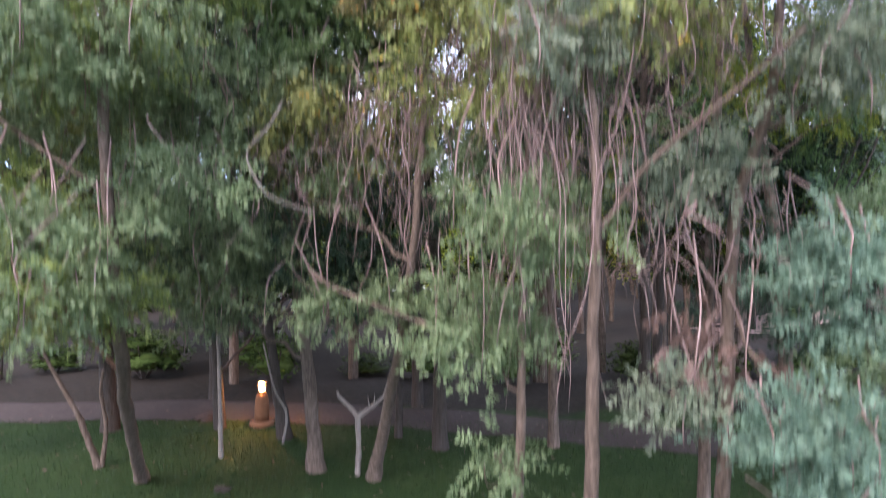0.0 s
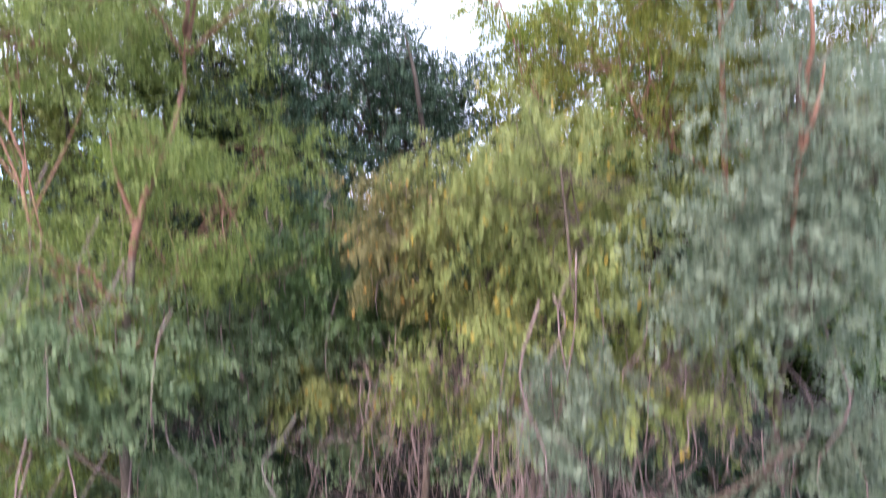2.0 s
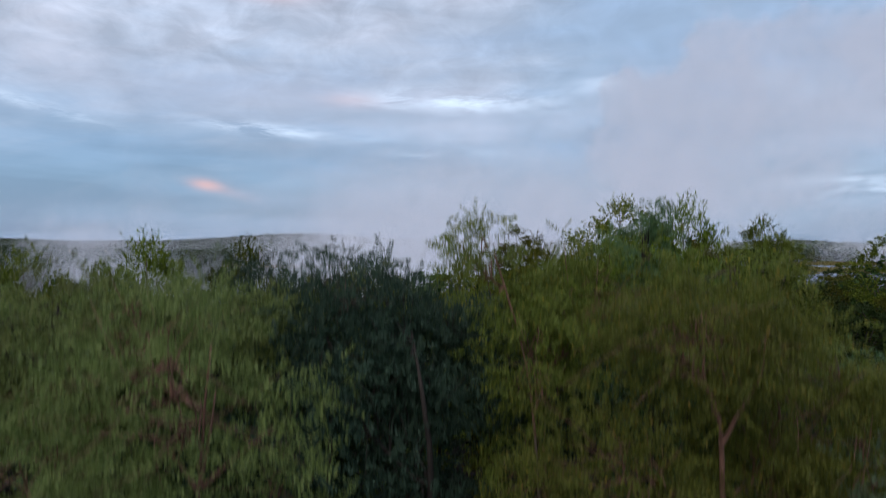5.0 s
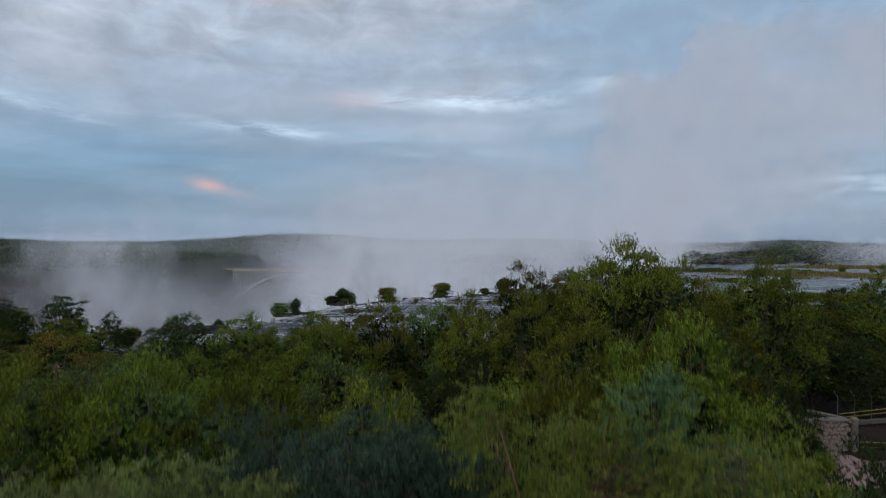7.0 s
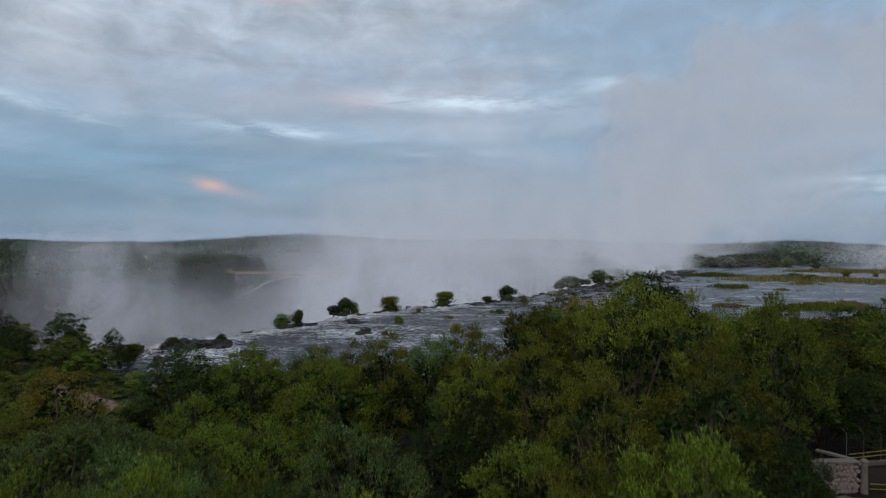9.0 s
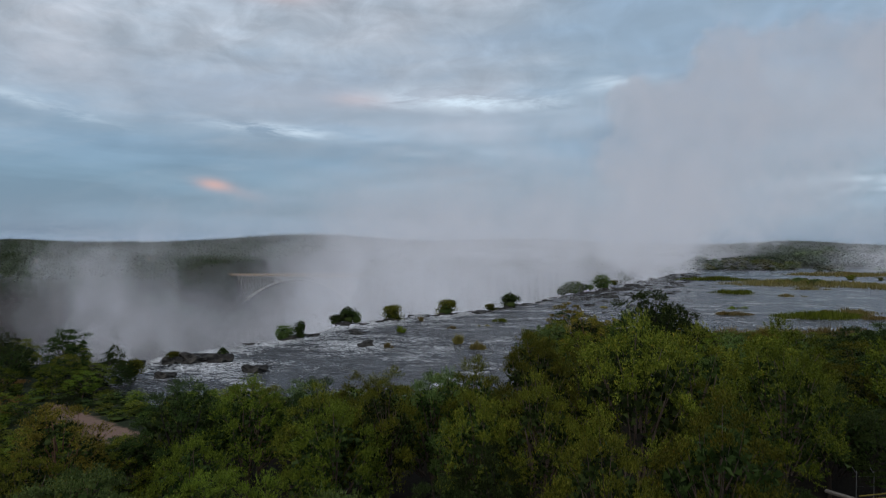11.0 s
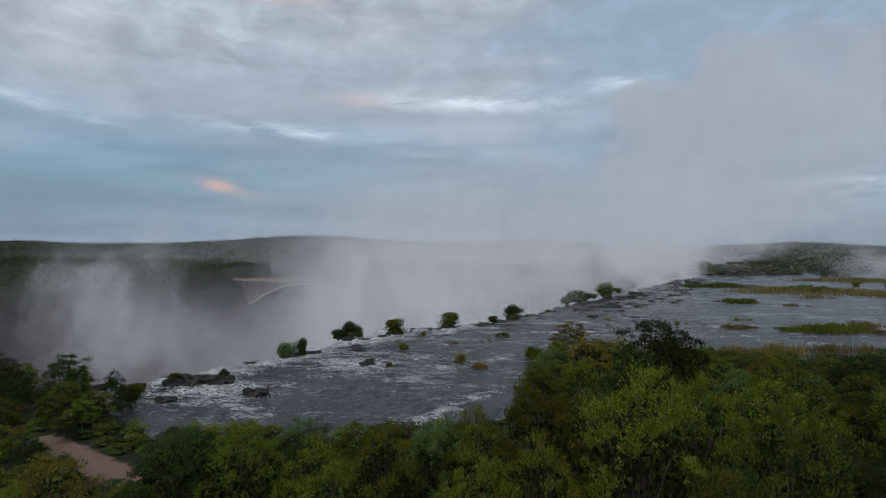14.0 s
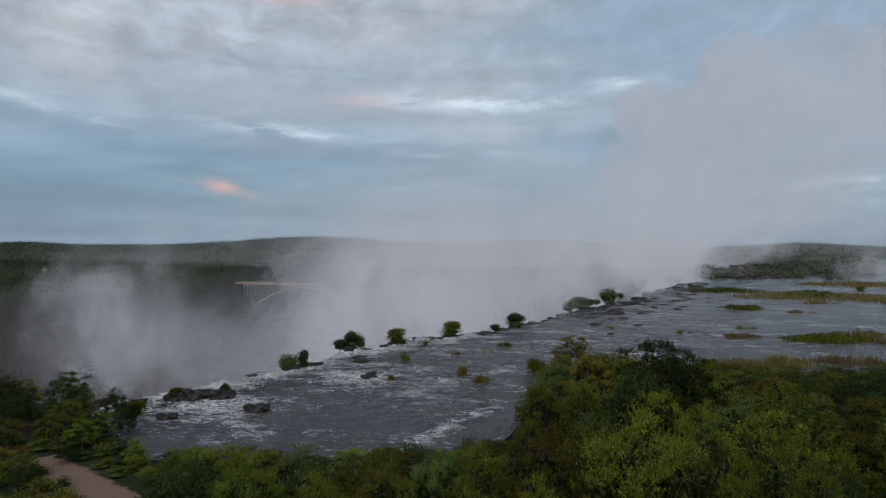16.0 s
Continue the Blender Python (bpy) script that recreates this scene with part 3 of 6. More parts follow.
def river():
    xs = np.concatenate([np.arange(-73.5, 60, 0.9), np.arange(60, 200, 2.2), np.arange(200, 480, 6.0), np.geomspace(480, 2600, 40)])
    nv = 230
    verts, foam = [], []
    for x in xs:
        b, e = float(bank(x)) - 1.5, float(lip(x)) + 0.4
        for j in range(nv):
            t = j / (nv - 1)
            y = b + (e - b) * (1 - (1 - t) ** 1.25)
            near_lip = math.exp(-((e - y) / 20) ** 2)
            left = 1.0 if x < -20 else max(0.25, 1 - (x + 20) / 60)
            rapid = math.exp(-(((x + 4.5) - 0.62 * (y - 105)) / 3.0) ** 2) * (1 if 93 < y < 122 else 0)
            fo = max(near_lip * left, 0.52 * rapid, 0.75 * math.exp(-((x + 55) / 14) ** 2 - ((y - 122) / 9) ** 2), 0.55 * math.exp(-((x + 30) / 22) ** 2 - ((y - 150) / 14) ** 2))
            amp = 0.22 + 0.42 * fo
            z = RIVER + amp * noise.fractal((x * 0.33, y * 0.55, 3.0), 0.7, 2.1, 5) - 0.9 * max(0, 1 - (e - y) / 3.0) ** 2
            verts.append((x, y, z))
            foam.append(fo)
    n = len(xs)
    faces = [(i * nv + j, (i + 1) * nv + j, (i + 1) * nv + j + 1, i * nv + j + 1) for i in range(n - 1) for j in range(nv - 1)]
    me = mesh_from("river", verts, faces, WATER_M)
    at = me.attributes.new("foam", "FLOAT", "POINT")
    at.data.foreach_set("value", np.array(foam, np.float32))
    thing("river", me, "wide grey river with white rapids at the lip of the falls", "river", "structure")
    # the curtain of falling water below the lip
    verts, faces = [], []
    xs = np.concatenate([np.arange(-73, 60, 1.2), np.arange(60, 400, 5.0)])
    for x in xs:
        for k, (dy, z) in enumerate(((0.4, RIVER - 0.9), (1.6, -9), (2.8, -25), (4.2, -50), (6.5, -88))):
            verts.append((x, float(lip(x)) + dy + 0.8 * noise.noise((x * 0.4, z * 0.05, 0)), z))
    faces = [(i * 5 + j, (i + 1) * 5 + j, (i + 1) * 5 + j + 1, i * 5 + j + 1) for i in range(len(xs) - 1) for j in range(4)]
    me = mesh_from("waterfall", verts, faces, WATER_M)
    at = me.attributes.new("foam", "FLOAT", "POINT")
    at.data.foreach_set("value", np.full(len(verts), 1.2, np.float32))
    thing("waterfall", me, "white water falling over the dark basalt edge", "waterfall", "structure")


river()


def strip(name, line, width, mat, label, category, lift):
    pts = curve_pts(line, 10)
    tan = unit(np.gradient(pts, axis=0))
    side = np.stack([-tan[:, 1], tan[:, 0]], 1)
    verts = []
    for p, s, k in zip(pts, side, range(len(pts))):
        for t in np.linspace(-0.5, 0.5, 7):
            w = width * (1 + 0.08 * math.sin(k * 0.9) + 0.05 * math.sin(k * 2.3 + t))
            q = p[:2] + s * w * t
            verts.append((q[0], q[1], float(land(q[0], q[1])) + lift))
    faces = [(i * 7 + j, (i + 1) * 7 + j, (i + 1) * 7 + j + 1, i * 7 + j + 1) for i in range(len(pts) - 1) for j in range(6)]
    thing(name, mesh_from(name, verts, faces, mat), label, category, "structure")


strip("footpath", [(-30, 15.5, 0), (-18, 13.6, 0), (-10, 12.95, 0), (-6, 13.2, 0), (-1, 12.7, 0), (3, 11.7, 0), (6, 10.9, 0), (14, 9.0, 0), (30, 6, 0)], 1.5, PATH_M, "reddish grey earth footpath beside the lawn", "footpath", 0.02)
strip("road", [(18, 38, 0), (24, 41.2, 0), (31, 43.6, 0), (45, 44.6, 0), (70, 45, 0)], 5.6, PAVING, "pale pinkish brick-paved road under the trees", "road", 0.03)


# ---------- trees ----------
def near_tree(seed, trunk, r, crowns, leaf, bark=BARK, label="", clump=0.32, count=144, size=(0.070, 0.038), droop=0.14, limb_bark=None, forks=(), red_from=99.0):
    """A tree on the lawn: trunk through the given places, limbs to the crown's masses, hanging narrow leaves."""
    rng = np.random.default_rng(seed)
    base = np.array(trunk[0], float)
    ob = empty("tree", pose(*base), label, "tree", "trees on the lawn")
    tb = Tubes(rng)
    line = curve_pts([np.array(p) - base for p in trunk], 7)
    line[1:-1] += rng.normal(size=(len(line) - 2, 3)) * r * 0.07
    line = np.vstack([line[0] - [0, 0, 0.1], line])
    cut = int(np.argmax(line[:, 2] + base[2] > red_from)) if red_from < 90 else len(line) - 1
    at = 1 - cut / (len(line) - 1)
    tb.add(line[:cut + 1], r, r * (0.12 + 0.7 * at ** 1.5), 9, 0.06, r * 0.5)
    child("trunk", tb.mesh("trunk", bark), ob)
    if red_from < 90:
        upper = Tubes(rng)
        upper.add(line[cut:], r * (0.12 + 0.7 * at ** 1.5), r * 0.12, 8, 0.06)
        child("upper_trunk", upper.mesh("upper_trunk", BARK_RED), ob, "orange-brown peeling upper stem")
    for f in forks:
        fk = Tubes(rng)
        fk.add(curve_pts([np.array(p) - base for p in f], 5), r * 0.32, r * 0.08, 6)
        child("fork", fk.mesh("fork", BARK_RED), ob, "orange-brown forked limb")
    cl = []
    tw = Tubes(rng)
    for c in crowns:
        cx, rad, n = np.array(c[:3]) - base, c[3:6], int(c[6])
        cc = clumps_in(rng, cx, rad, n)
        cl.append(cc)
        away = np.min(np.linalg.norm(line[:, :2] - cx[:2], axis=1))
        k = int(np.argmin(np.linalg.norm(line - (cx + [0, 0, -rad[2] * 0.6 - 0.9 * away]), axis=1)))
        a = line[k]
        limb = Tubes(rng)
        mid = a * 0.45 + cx * 0.55 + [0, 0, -0.10 * np.linalg.norm(cx - a)] + rng.normal(size=3) * 0.15
        top = cx + np.array([0, 0, rad[2] * 0.5])
        path = curve_pts([a, mid, cx, top], 5)
        path[1:] += rng.normal(size=(len(path) - 1, 3)) * 0.04
        limb.add(path, r * 0.27, r * 0.07, 6)
        child("limb", limb.mesh("limb", limb_bark or bark), ob)
        for q in cc[::2]:
            s = path[rng.integers(4, len(path))]
            m = s * 0.5 + q * 0.5 + rng.normal(size=3) * 0.12
            tw.add(curve_pts([s, m, q], 3), r * 0.09 + 0.006, 0.004, 4)
    tagged(child("branchwork", tw.mesh("branchwork", limb_bark or bark), ob), kind="stuff")
    q = sprays(rng, np.vstack(cl), count, clump, size[0], size[1], droop)
    child("crown", quads_mesh("crown", q, LEAF[leaf]), ob)
    return ob


near_tree(1, [(-4.83, 9.28, 0), (-4.3, 7.9, 1.4), (-3.55, 6.3, 3.0), (-3.5, 5.95, 5.3), (-3.22, 5.66, 7.25), (-3.2, 6.3, 8.3), (-3.16, 6.6, 9.1), (-3.14, 6.6, 9.6), (-2.95, 6.5, 11.2)], 0.105,
          [(-3.15, 5.8, 8.15, 0.6, 0.4, 0.45, 13), (-4.3, 6.2, 6.6, 1.6, 1.2, 1.2, 60), (-2.9, 8.4, 8.2, 1.5, 0.9, 1.1, 40), (-3.3, 6.3, 10.5, 1.9, 1.4, 1.2, 62), (-4.6, 8.0, 11.1, 1.7, 1.2, 0.8, 40), (-5.5, 6.9, 9.2, 1.5, 1.3, 1.2, 44), (-4.15, 6.0, 3.5, 0.95, 0.75, 0.55, 26), (-2.7, 6.6, 7.4, 1.2, 1.0, 0.9, 30), (-5.4, 6.4, 4.6, 1.0, 0.9, 0.9, 30)],
          "sage", BARK, "leaning grey-green tree with orange-brown upper limbs on lawn", limb_bark=BARK_RED, red_from=6.9, size=(0.060, 0.029), count=168,
          forks=([(-3.15, 6.6, 9.35), (-3.4, 6.5, 9.8), (-3.62, 6.4, 10.1)], [(-3.14, 6.6, 9.4), (-3.0, 6.55, 10.0), (-2.9, 6.5, 10.6)], [(-3.1, 6.6, 9.4), (-2.6, 6.6, 9.85), (-2.2, 6.6, 10.15)], [(-3.22, 5.7, 7.3), (-3.5, 5.8, 7.9), (-3.62, 5.9, 8.3)]))
near_tree(2, [(-1.11, 9.36, 0), (-0.85, 8.7, 1.2), (-0.5, 7.5, 2.8), (-0.33, 6.8, 4.0), (-0.2, 7.4, 6.2), (-0.1, 7.6, 7.4)], 0.11,
          [(0.6, 7.0, 7.0, 1.3, 1.1, 0.9, 46), (-1.3, 7.4, 5.3, 1.2, 1.0, 0.9, 34)],
          "gold", BARK, "leaning slender tree with yellowish olive foliage and lianas", droop=0.6)
near_tree(3, [(1.5, 5.9, 0), (1.40, 5.4, 1.6), (1.34, 5.1, 3.2), (1.32, 5.0, 4.7), (1.2, 5.3, 6.2), (1.1, 5.8, 8.0)], 0.085,
          [(1.2, 5.8, 7.6, 1.3, 1.0, 1.0, 44), (2.0, 5.2, 6.3, 0.9, 0.7, 0.6, 24), (0.4, 6.0, 5.9, 1.0, 0.8, 0.6, 26), (0.6, 7.2, 7.9, 1.4, 1.0, 0.8, 50)],
          "gold", BARK, "slim reddish-brown trunk hung with lianas, yellowish foliage", droop=0.6)
near_tree(4, [(2.98, 6.2, 0), (2.95, 6.0, 2.0), (2.91, 5.77, 4.04), (2.95, 5.2, 5.2), (2.86, 4.8, 6.6), (2.72, 4.43, 7.88), (2.61, 4.1, 8.68), (2.6, 4.1, 9.0)], 0.09,
          [(2.85, 4.5, 6.9, 1.05, 0.8, 0.8, 42), (2.85, 4.6, 8.3, 0.95, 0.8, 0.8, 32), (3.7, 5.0, 7.8, 1.2, 0.9, 1.2, 40), (3.8, 4.9, 5.6, 0.5, 0.5, 0.4, 9)],
          "silver", BARK, "slender pale trunk with drooping blue-green foliage on lawn", red_from=6.9, forks=([(2.72, 4.4, 7.9), (2.85, 4.4, 8.3), (2.9, 4.4, 8.6)],))
near_tree(5, [(0.80, 6.4, 0), (0.82, 6.1, 1.5), (0.83, 6.0, 2.9), (0.9, 6.3, 5.0), (0.7, 6.9, 6.6)], 0.075,
          [(0.45, 6.2, 2.9, 0.6, 0.5, 0.35, 16), (0.9, 6.4, 3.9, 0.7, 0.5, 0.4, 16), (0.6, 6.0, 1.55, 0.30, 0.3, 0.2, 4)],
          "grey", BARK, "thin leaning tree wrapped in creeper on the lawn")
near_tree(6, [(3.9, 8.6, 0), (3.7, 8.0, 3.5), (3.5, 7.3, 7.0), (3.28, 6.98, 9.92), (3.1, 7.0, 10.65), (3.05, 7.0, 11.5)], 0.10,
          [(3.2, 7.4, 11.0, 1.5, 1.1, 0.9, 84), (4.6, 8.0, 10.3, 1.5, 1.2, 1.1, 84), (2.2, 7.4, 9.2, 1.3, 1.1, 1.0, 60), (4.2, 7.6, 8.9, 1.4, 1.0, 1.0, 60), (5.3, 7.4, 9.2, 1.3, 1.0, 1.2, 36)],
          "olive", BARK, "olive-leaved tree with forked orange-red upper limbs", limb_bark=BARK_RED, red_from=7.0, size=(0.060, 0.030), count=168,
          forks=([(3.29, 6.95, 9.85), (3.5, 6.9, 10.3), (3.72, 6.85, 10.75), (3.74, 6.8, 11.2)], [(3.14, 7.0, 10.5), (2.9, 6.95, 10.7), (2.75, 6.9, 10.75)]))
near_tree(7, [(2.11, 10.92, 0), (2.0, 10.7, 3.0), (1.6, 10.3, 7.0), (1.26, 10.0, 10.1), (0.7, 10.6, 12.2)], 0.11,
          [(0.5, 10.8, 12.0, 0.75, 0.7, 1.0, 22), (1.5, 10.4, 10.3, 1.1, 1.0, 1.2, 56), (2.7, 11.0, 11.2, 1.7, 1.2, 1.1, 96), (1.6, 10.4, 8.0, 1.6, 1.2, 1.4, 46), (2.3, 11.2, 5.2, 1.7, 1.0, 1.3, 44)],
          "olive", BARK, "tall thin tree with reddish stem and dark foliage", limb_bark=BARK_RED, red_from=8.5)
near_tree(8, [(-0.03, 10.75, 0), (-0.1, 10.5, 3.0), (-0.35, 9.8, 6.5), (-0.52, 9.28, 9.4), (-0.8, 9.8, 10.8)], 0.14,
          [(-1.4, 10.4, 9.3, 1.7, 1.3, 1.4, 70), (-2.2, 9.8, 10.1, 1.4, 0.9, 1.2, 70), (-0.6, 10.6, 9.6, 1.1, 0.8, 1.0, 34), (-0.6, 9.8, 7.4, 1.5, 1.2, 1.2, 46), (-1.4, 11.6, 11.2, 1.1, 0.9, 0.9, 44)],
          "teal", BARK_DARK, "dark-trunked tree with deep green foliage beside the path")
near_tree(9, [(-2.12, 9.71, 0), (-2.2, 9.5, 1.6), (-2.4, 9.4, 4.0), (-2.3, 9.9, 8.0), (-2.2, 10.3, 11.0)], 0.14,
          [(-2.2, 10.3, 11.4, 1.1, 0.9, 0.9, 32), (-1.6, 8.2, 7.1, 1.3, 1.1, 1.0, 46), (-2.9, 9.6, 8.9, 1.6, 1.2, 1.4, 54), (-2.4, 8.6, 4.4, 1.5, 1.0, 1.0, 44), (-3.4, 8.2, 3.4, 1.1, 0.9, 0.8, 32), (-2.6, 9.2, 6.4, 1.6, 1.2, 1.1, 44)],
          "teal", BARK, "twin-stemmed dark trunk with deep green hanging foliage")
near_tree(10, [(-3.09, 11.35, 0), (-3.3, 11.3, 1.5), (-3.7, 11.4, 5.0), (-3.8, 11.6, 10.5)], 0.15,
          [(-3.8, 11.6, 11.0, 1.5, 1.2, 1.1, 44), (-3.4, 11.4, 8.9, 1.6, 1.0, 1.3, 40), (-5.0, 10.6, 9.8, 1.7, 1.0, 1.3, 50), (-4.6, 10.6, 7.5, 1.7, 1.3, 1.6, 54), (-4.4, 10.4, 4.2, 1.6, 1.2, 1.0, 42)],
          "teal", BARK_DARK, "black leaning trunk behind the lamp, deep green crown")
near_tree(11, [(-6.78, 11.76, 0), (-6.8, 11.5, 2.5), (-6.6, 10.2, 6.0), (-6.0, 8.6, 10.4)], 0.17,
          [(-6.1, 8.3, 11.0, 1.6, 1.2, 1.0, 48), (-7.2, 9.0, 8.2, 1.7, 1.3, 1.6, 54), (-6.3, 11.2, 7.0, 1.9, 1.0, 1.8, 56), (-8.6, 11.4, 5.0, 1.8, 1.0, 1.6, 40), (-6.8, 8.6, 5.2, 1.7, 1.2, 1.3, 50), (-7.0, 10.0, 2.9, 1.5, 1.0, 0.7, 34)],
          "sage", BARK_DARK, "dark trunk with feathery grey-green crown by the path")
near_tree(12, [(-5.84, 9.79, 0), (-6.1, 9.6, 1.0), (-6.5, 9.3, 2.2), (-6.3, 8.2, 4.0)], 0.065, [(-5.6, 7.4, 3.6, 0.9, 0.7, 0.6, 24), (-4.9, 8.2, 5.6, 1.2, 1.0, 1.0, 30)],
          "grey", BARK, "thin forked sapling trunk leaning over the lawn")
near_tree(13, [(5.6, 9.2, 0), (5.4, 9.4, 4.0), (5.0, 9.7, 8.0), (4.8, 9.8, 11.4)], 0.13,
          [(4.8, 9.8, 11.5, 1.3, 1.0, 0.9, 36), (6.3, 9.4, 9.8, 1.7, 1.3, 1.4, 68), (6.0, 9.0, 6.8, 1.7, 1.3, 1.3, 50), (7.2, 9.6, 7.4, 1.3, 1.0, 1.4, 60)],
          "olive", BARK, "olive-green tree at the edge of the lawn")
near_tree(14, [(4.3, 12.2, 0), (4.2, 12.0, 5.0), (4.0, 11.6, 9.0), (3.85, 11.3, 12.2)], 0.14,
          [(3.8, 11.4, 12.3, 0.9, 0.8, 0.8, 24), (4.0, 11.6, 10.2, 1.6, 1.2, 1.2, 48), (5.6, 12.0, 10.4, 1.5, 1.2, 1.2, 40), (4.4, 11.8, 7.2, 1.8, 1.2, 1.5, 48), (8.0, 12.0, 8.2, 1.7, 1.0, 1.8, 64), (9.3, 12.4, 6.0, 1.5, 1.0, 1.8, 50)],
          "fresh", BARK_DARK, "broad green tree behind the footpath")
near_tree(15, [(6.4, 6.8, 0), (6.2, 6.6, 3.0), (5.6, 6.3, 6.0), (5.3, 6.2, 8.0)], 0.12,
          [(5.2, 6.4, 7.0, 1.3, 1.0, 1.2, 40), (5.2, 6.3, 4.2, 0.8, 0.7, 0.5, 10), (4.9, 6.0, 2.2, 0.9, 0.7, 0.6, 22), (6.2, 7.0, 8.8, 1.4, 1.1, 1.2, 36)],
          "grey", BARK, "blue-green tree with low drooping branches on lawn")
near_tree(16, [(-8.6, 9.6, 0), (-8.4, 9.2, 3.5), (-8.0, 8.8, 7.0), (-7.9, 8.6, 9.5)], 0.15,
          [(-8.2, 8.6, 9.6, 1.6, 1.3, 1.2, 44), (-8.6, 8.8, 6.6, 1.7, 1.3, 1.5, 46), (-8.6, 9.0, 3.8, 1.5, 1.2, 0.9, 34)],
          "sage", BARK, "grey-green tree at the lawn's edge")


near_tree(17, [(-0.6, 13.6, 0), (-0.6, 13.3, 4.0), (-0.4, 12.9, 7.0), (-0.2, 12.7, 9.0)], 0.13,
          [(-0.8, 12.4, 9.6, 1.6, 1.0, 1.5, 60), (0.9, 12.3, 9.4, 1.2, 0.9, 1.5, 44), (-0.1, 12.2, 10.6, 1.3, 0.8, 0.8, 56), (0.2, 12.6, 6.0, 1.9, 1.0, 1.4, 44), (-2.6, 12.8, 6.0, 1.7, 1.0, 1.6, 40)],
          "teal", BARK_DARK, "dark tree filling the gap behind the footpath")


near_tree(20, [(-4.6, 11.9, 0), (-4.7, 11.7, 4.0), (-4.6, 11.0, 7.5), (-4.2, 10.4, 10.0)], 0.12,
          [(-6.2, 9.7, 10.3, 1.6, 0.9, 1.3, 96), (-4.2, 9.9, 10.5, 1.6, 0.9, 1.2, 96), (-7.9, 9.6, 10.1, 1.5, 0.9, 1.3, 76), (-4.2, 11.2, 9.3, 2.4, 0.7, 0.9, 60)],
          "sage", BARK_DARK, "tall grey-green tree with a broad feathery crown", clump=0.36, count=132, size=(0.085, 0.042))
near_tree(18, [(5.5, 14.8, 0), (5.5, 14.6, 4.0), (5.5, 14.4, 7.0), (5.4, 14.2, 9.0)], 0.13,
          [(5.8, 14.2, 8.2, 2.5, 0.9, 2.0, 64), (3.0, 14.4, 7.4, 2.0, 0.9, 1.9, 50), (8.6, 14.0, 7.0, 2.2, 0.9, 2.0, 72)],
          "teal", BARK_DARK, "dark tree closing the shade behind the footpath", clump=0.5, count=156, size=(0.15, 0.075))
near_tree(19, [(-5.6, 14.2, 0), (-5.6, 14.0, 4.0), (-5.4, 13.6, 7.0), (-5.4, 13.4, 9.0)], 0.13,
          [(-5.4, 13.4, 8.4, 2.1, 0.9, 1.9, 54), (-8.4, 13.4, 7.2, 2.2, 0.9, 2.0, 48), (-2.6, 13.9, 3.9, 2.2, 0.8, 1.2, 40)],
          "teal", BARK_DARK, "dark tree with dense foliage behind the lamp", clump=0.5, count=156, size=(0.15, 0.075))


def lump_mesh(name, lumps, mat, rng, rings=5, sides=8):
    """The dense inside of a crown: uneven lumps of foliage, one for each bough."""
    v, f = [], []
    for c, r in lumps:
        b = len(v)
        ph = rng.uniform(0, 6.28, 3)
        for i in range(rings + 1):
            th = math.pi * i / rings
            for k in range(sides):
                g = 2 * math.pi * k / sides
                d = np.array([math.sin(th) * math.cos(g), math.sin(th) * math.sin(g), math.cos(th)])
                q = 1 + 0.18 * math.sin(3 * d[0] + ph[0]) + 0.15 * math.sin(4 * d[1] + ph[1]) + 0.12 * math.sin(5 * d[2] + ph[2])
                v.append(c + d * r * q * np.array([1, 1, 0.85]))
        for i in range(rings):
            for k in range(sides):
                p, q = b + i * sides + k, b + i * sides + (k + 1) % sides
                f.append((p, p + sides, q + sides, q))
    return mesh_from(name, v, f, mat)


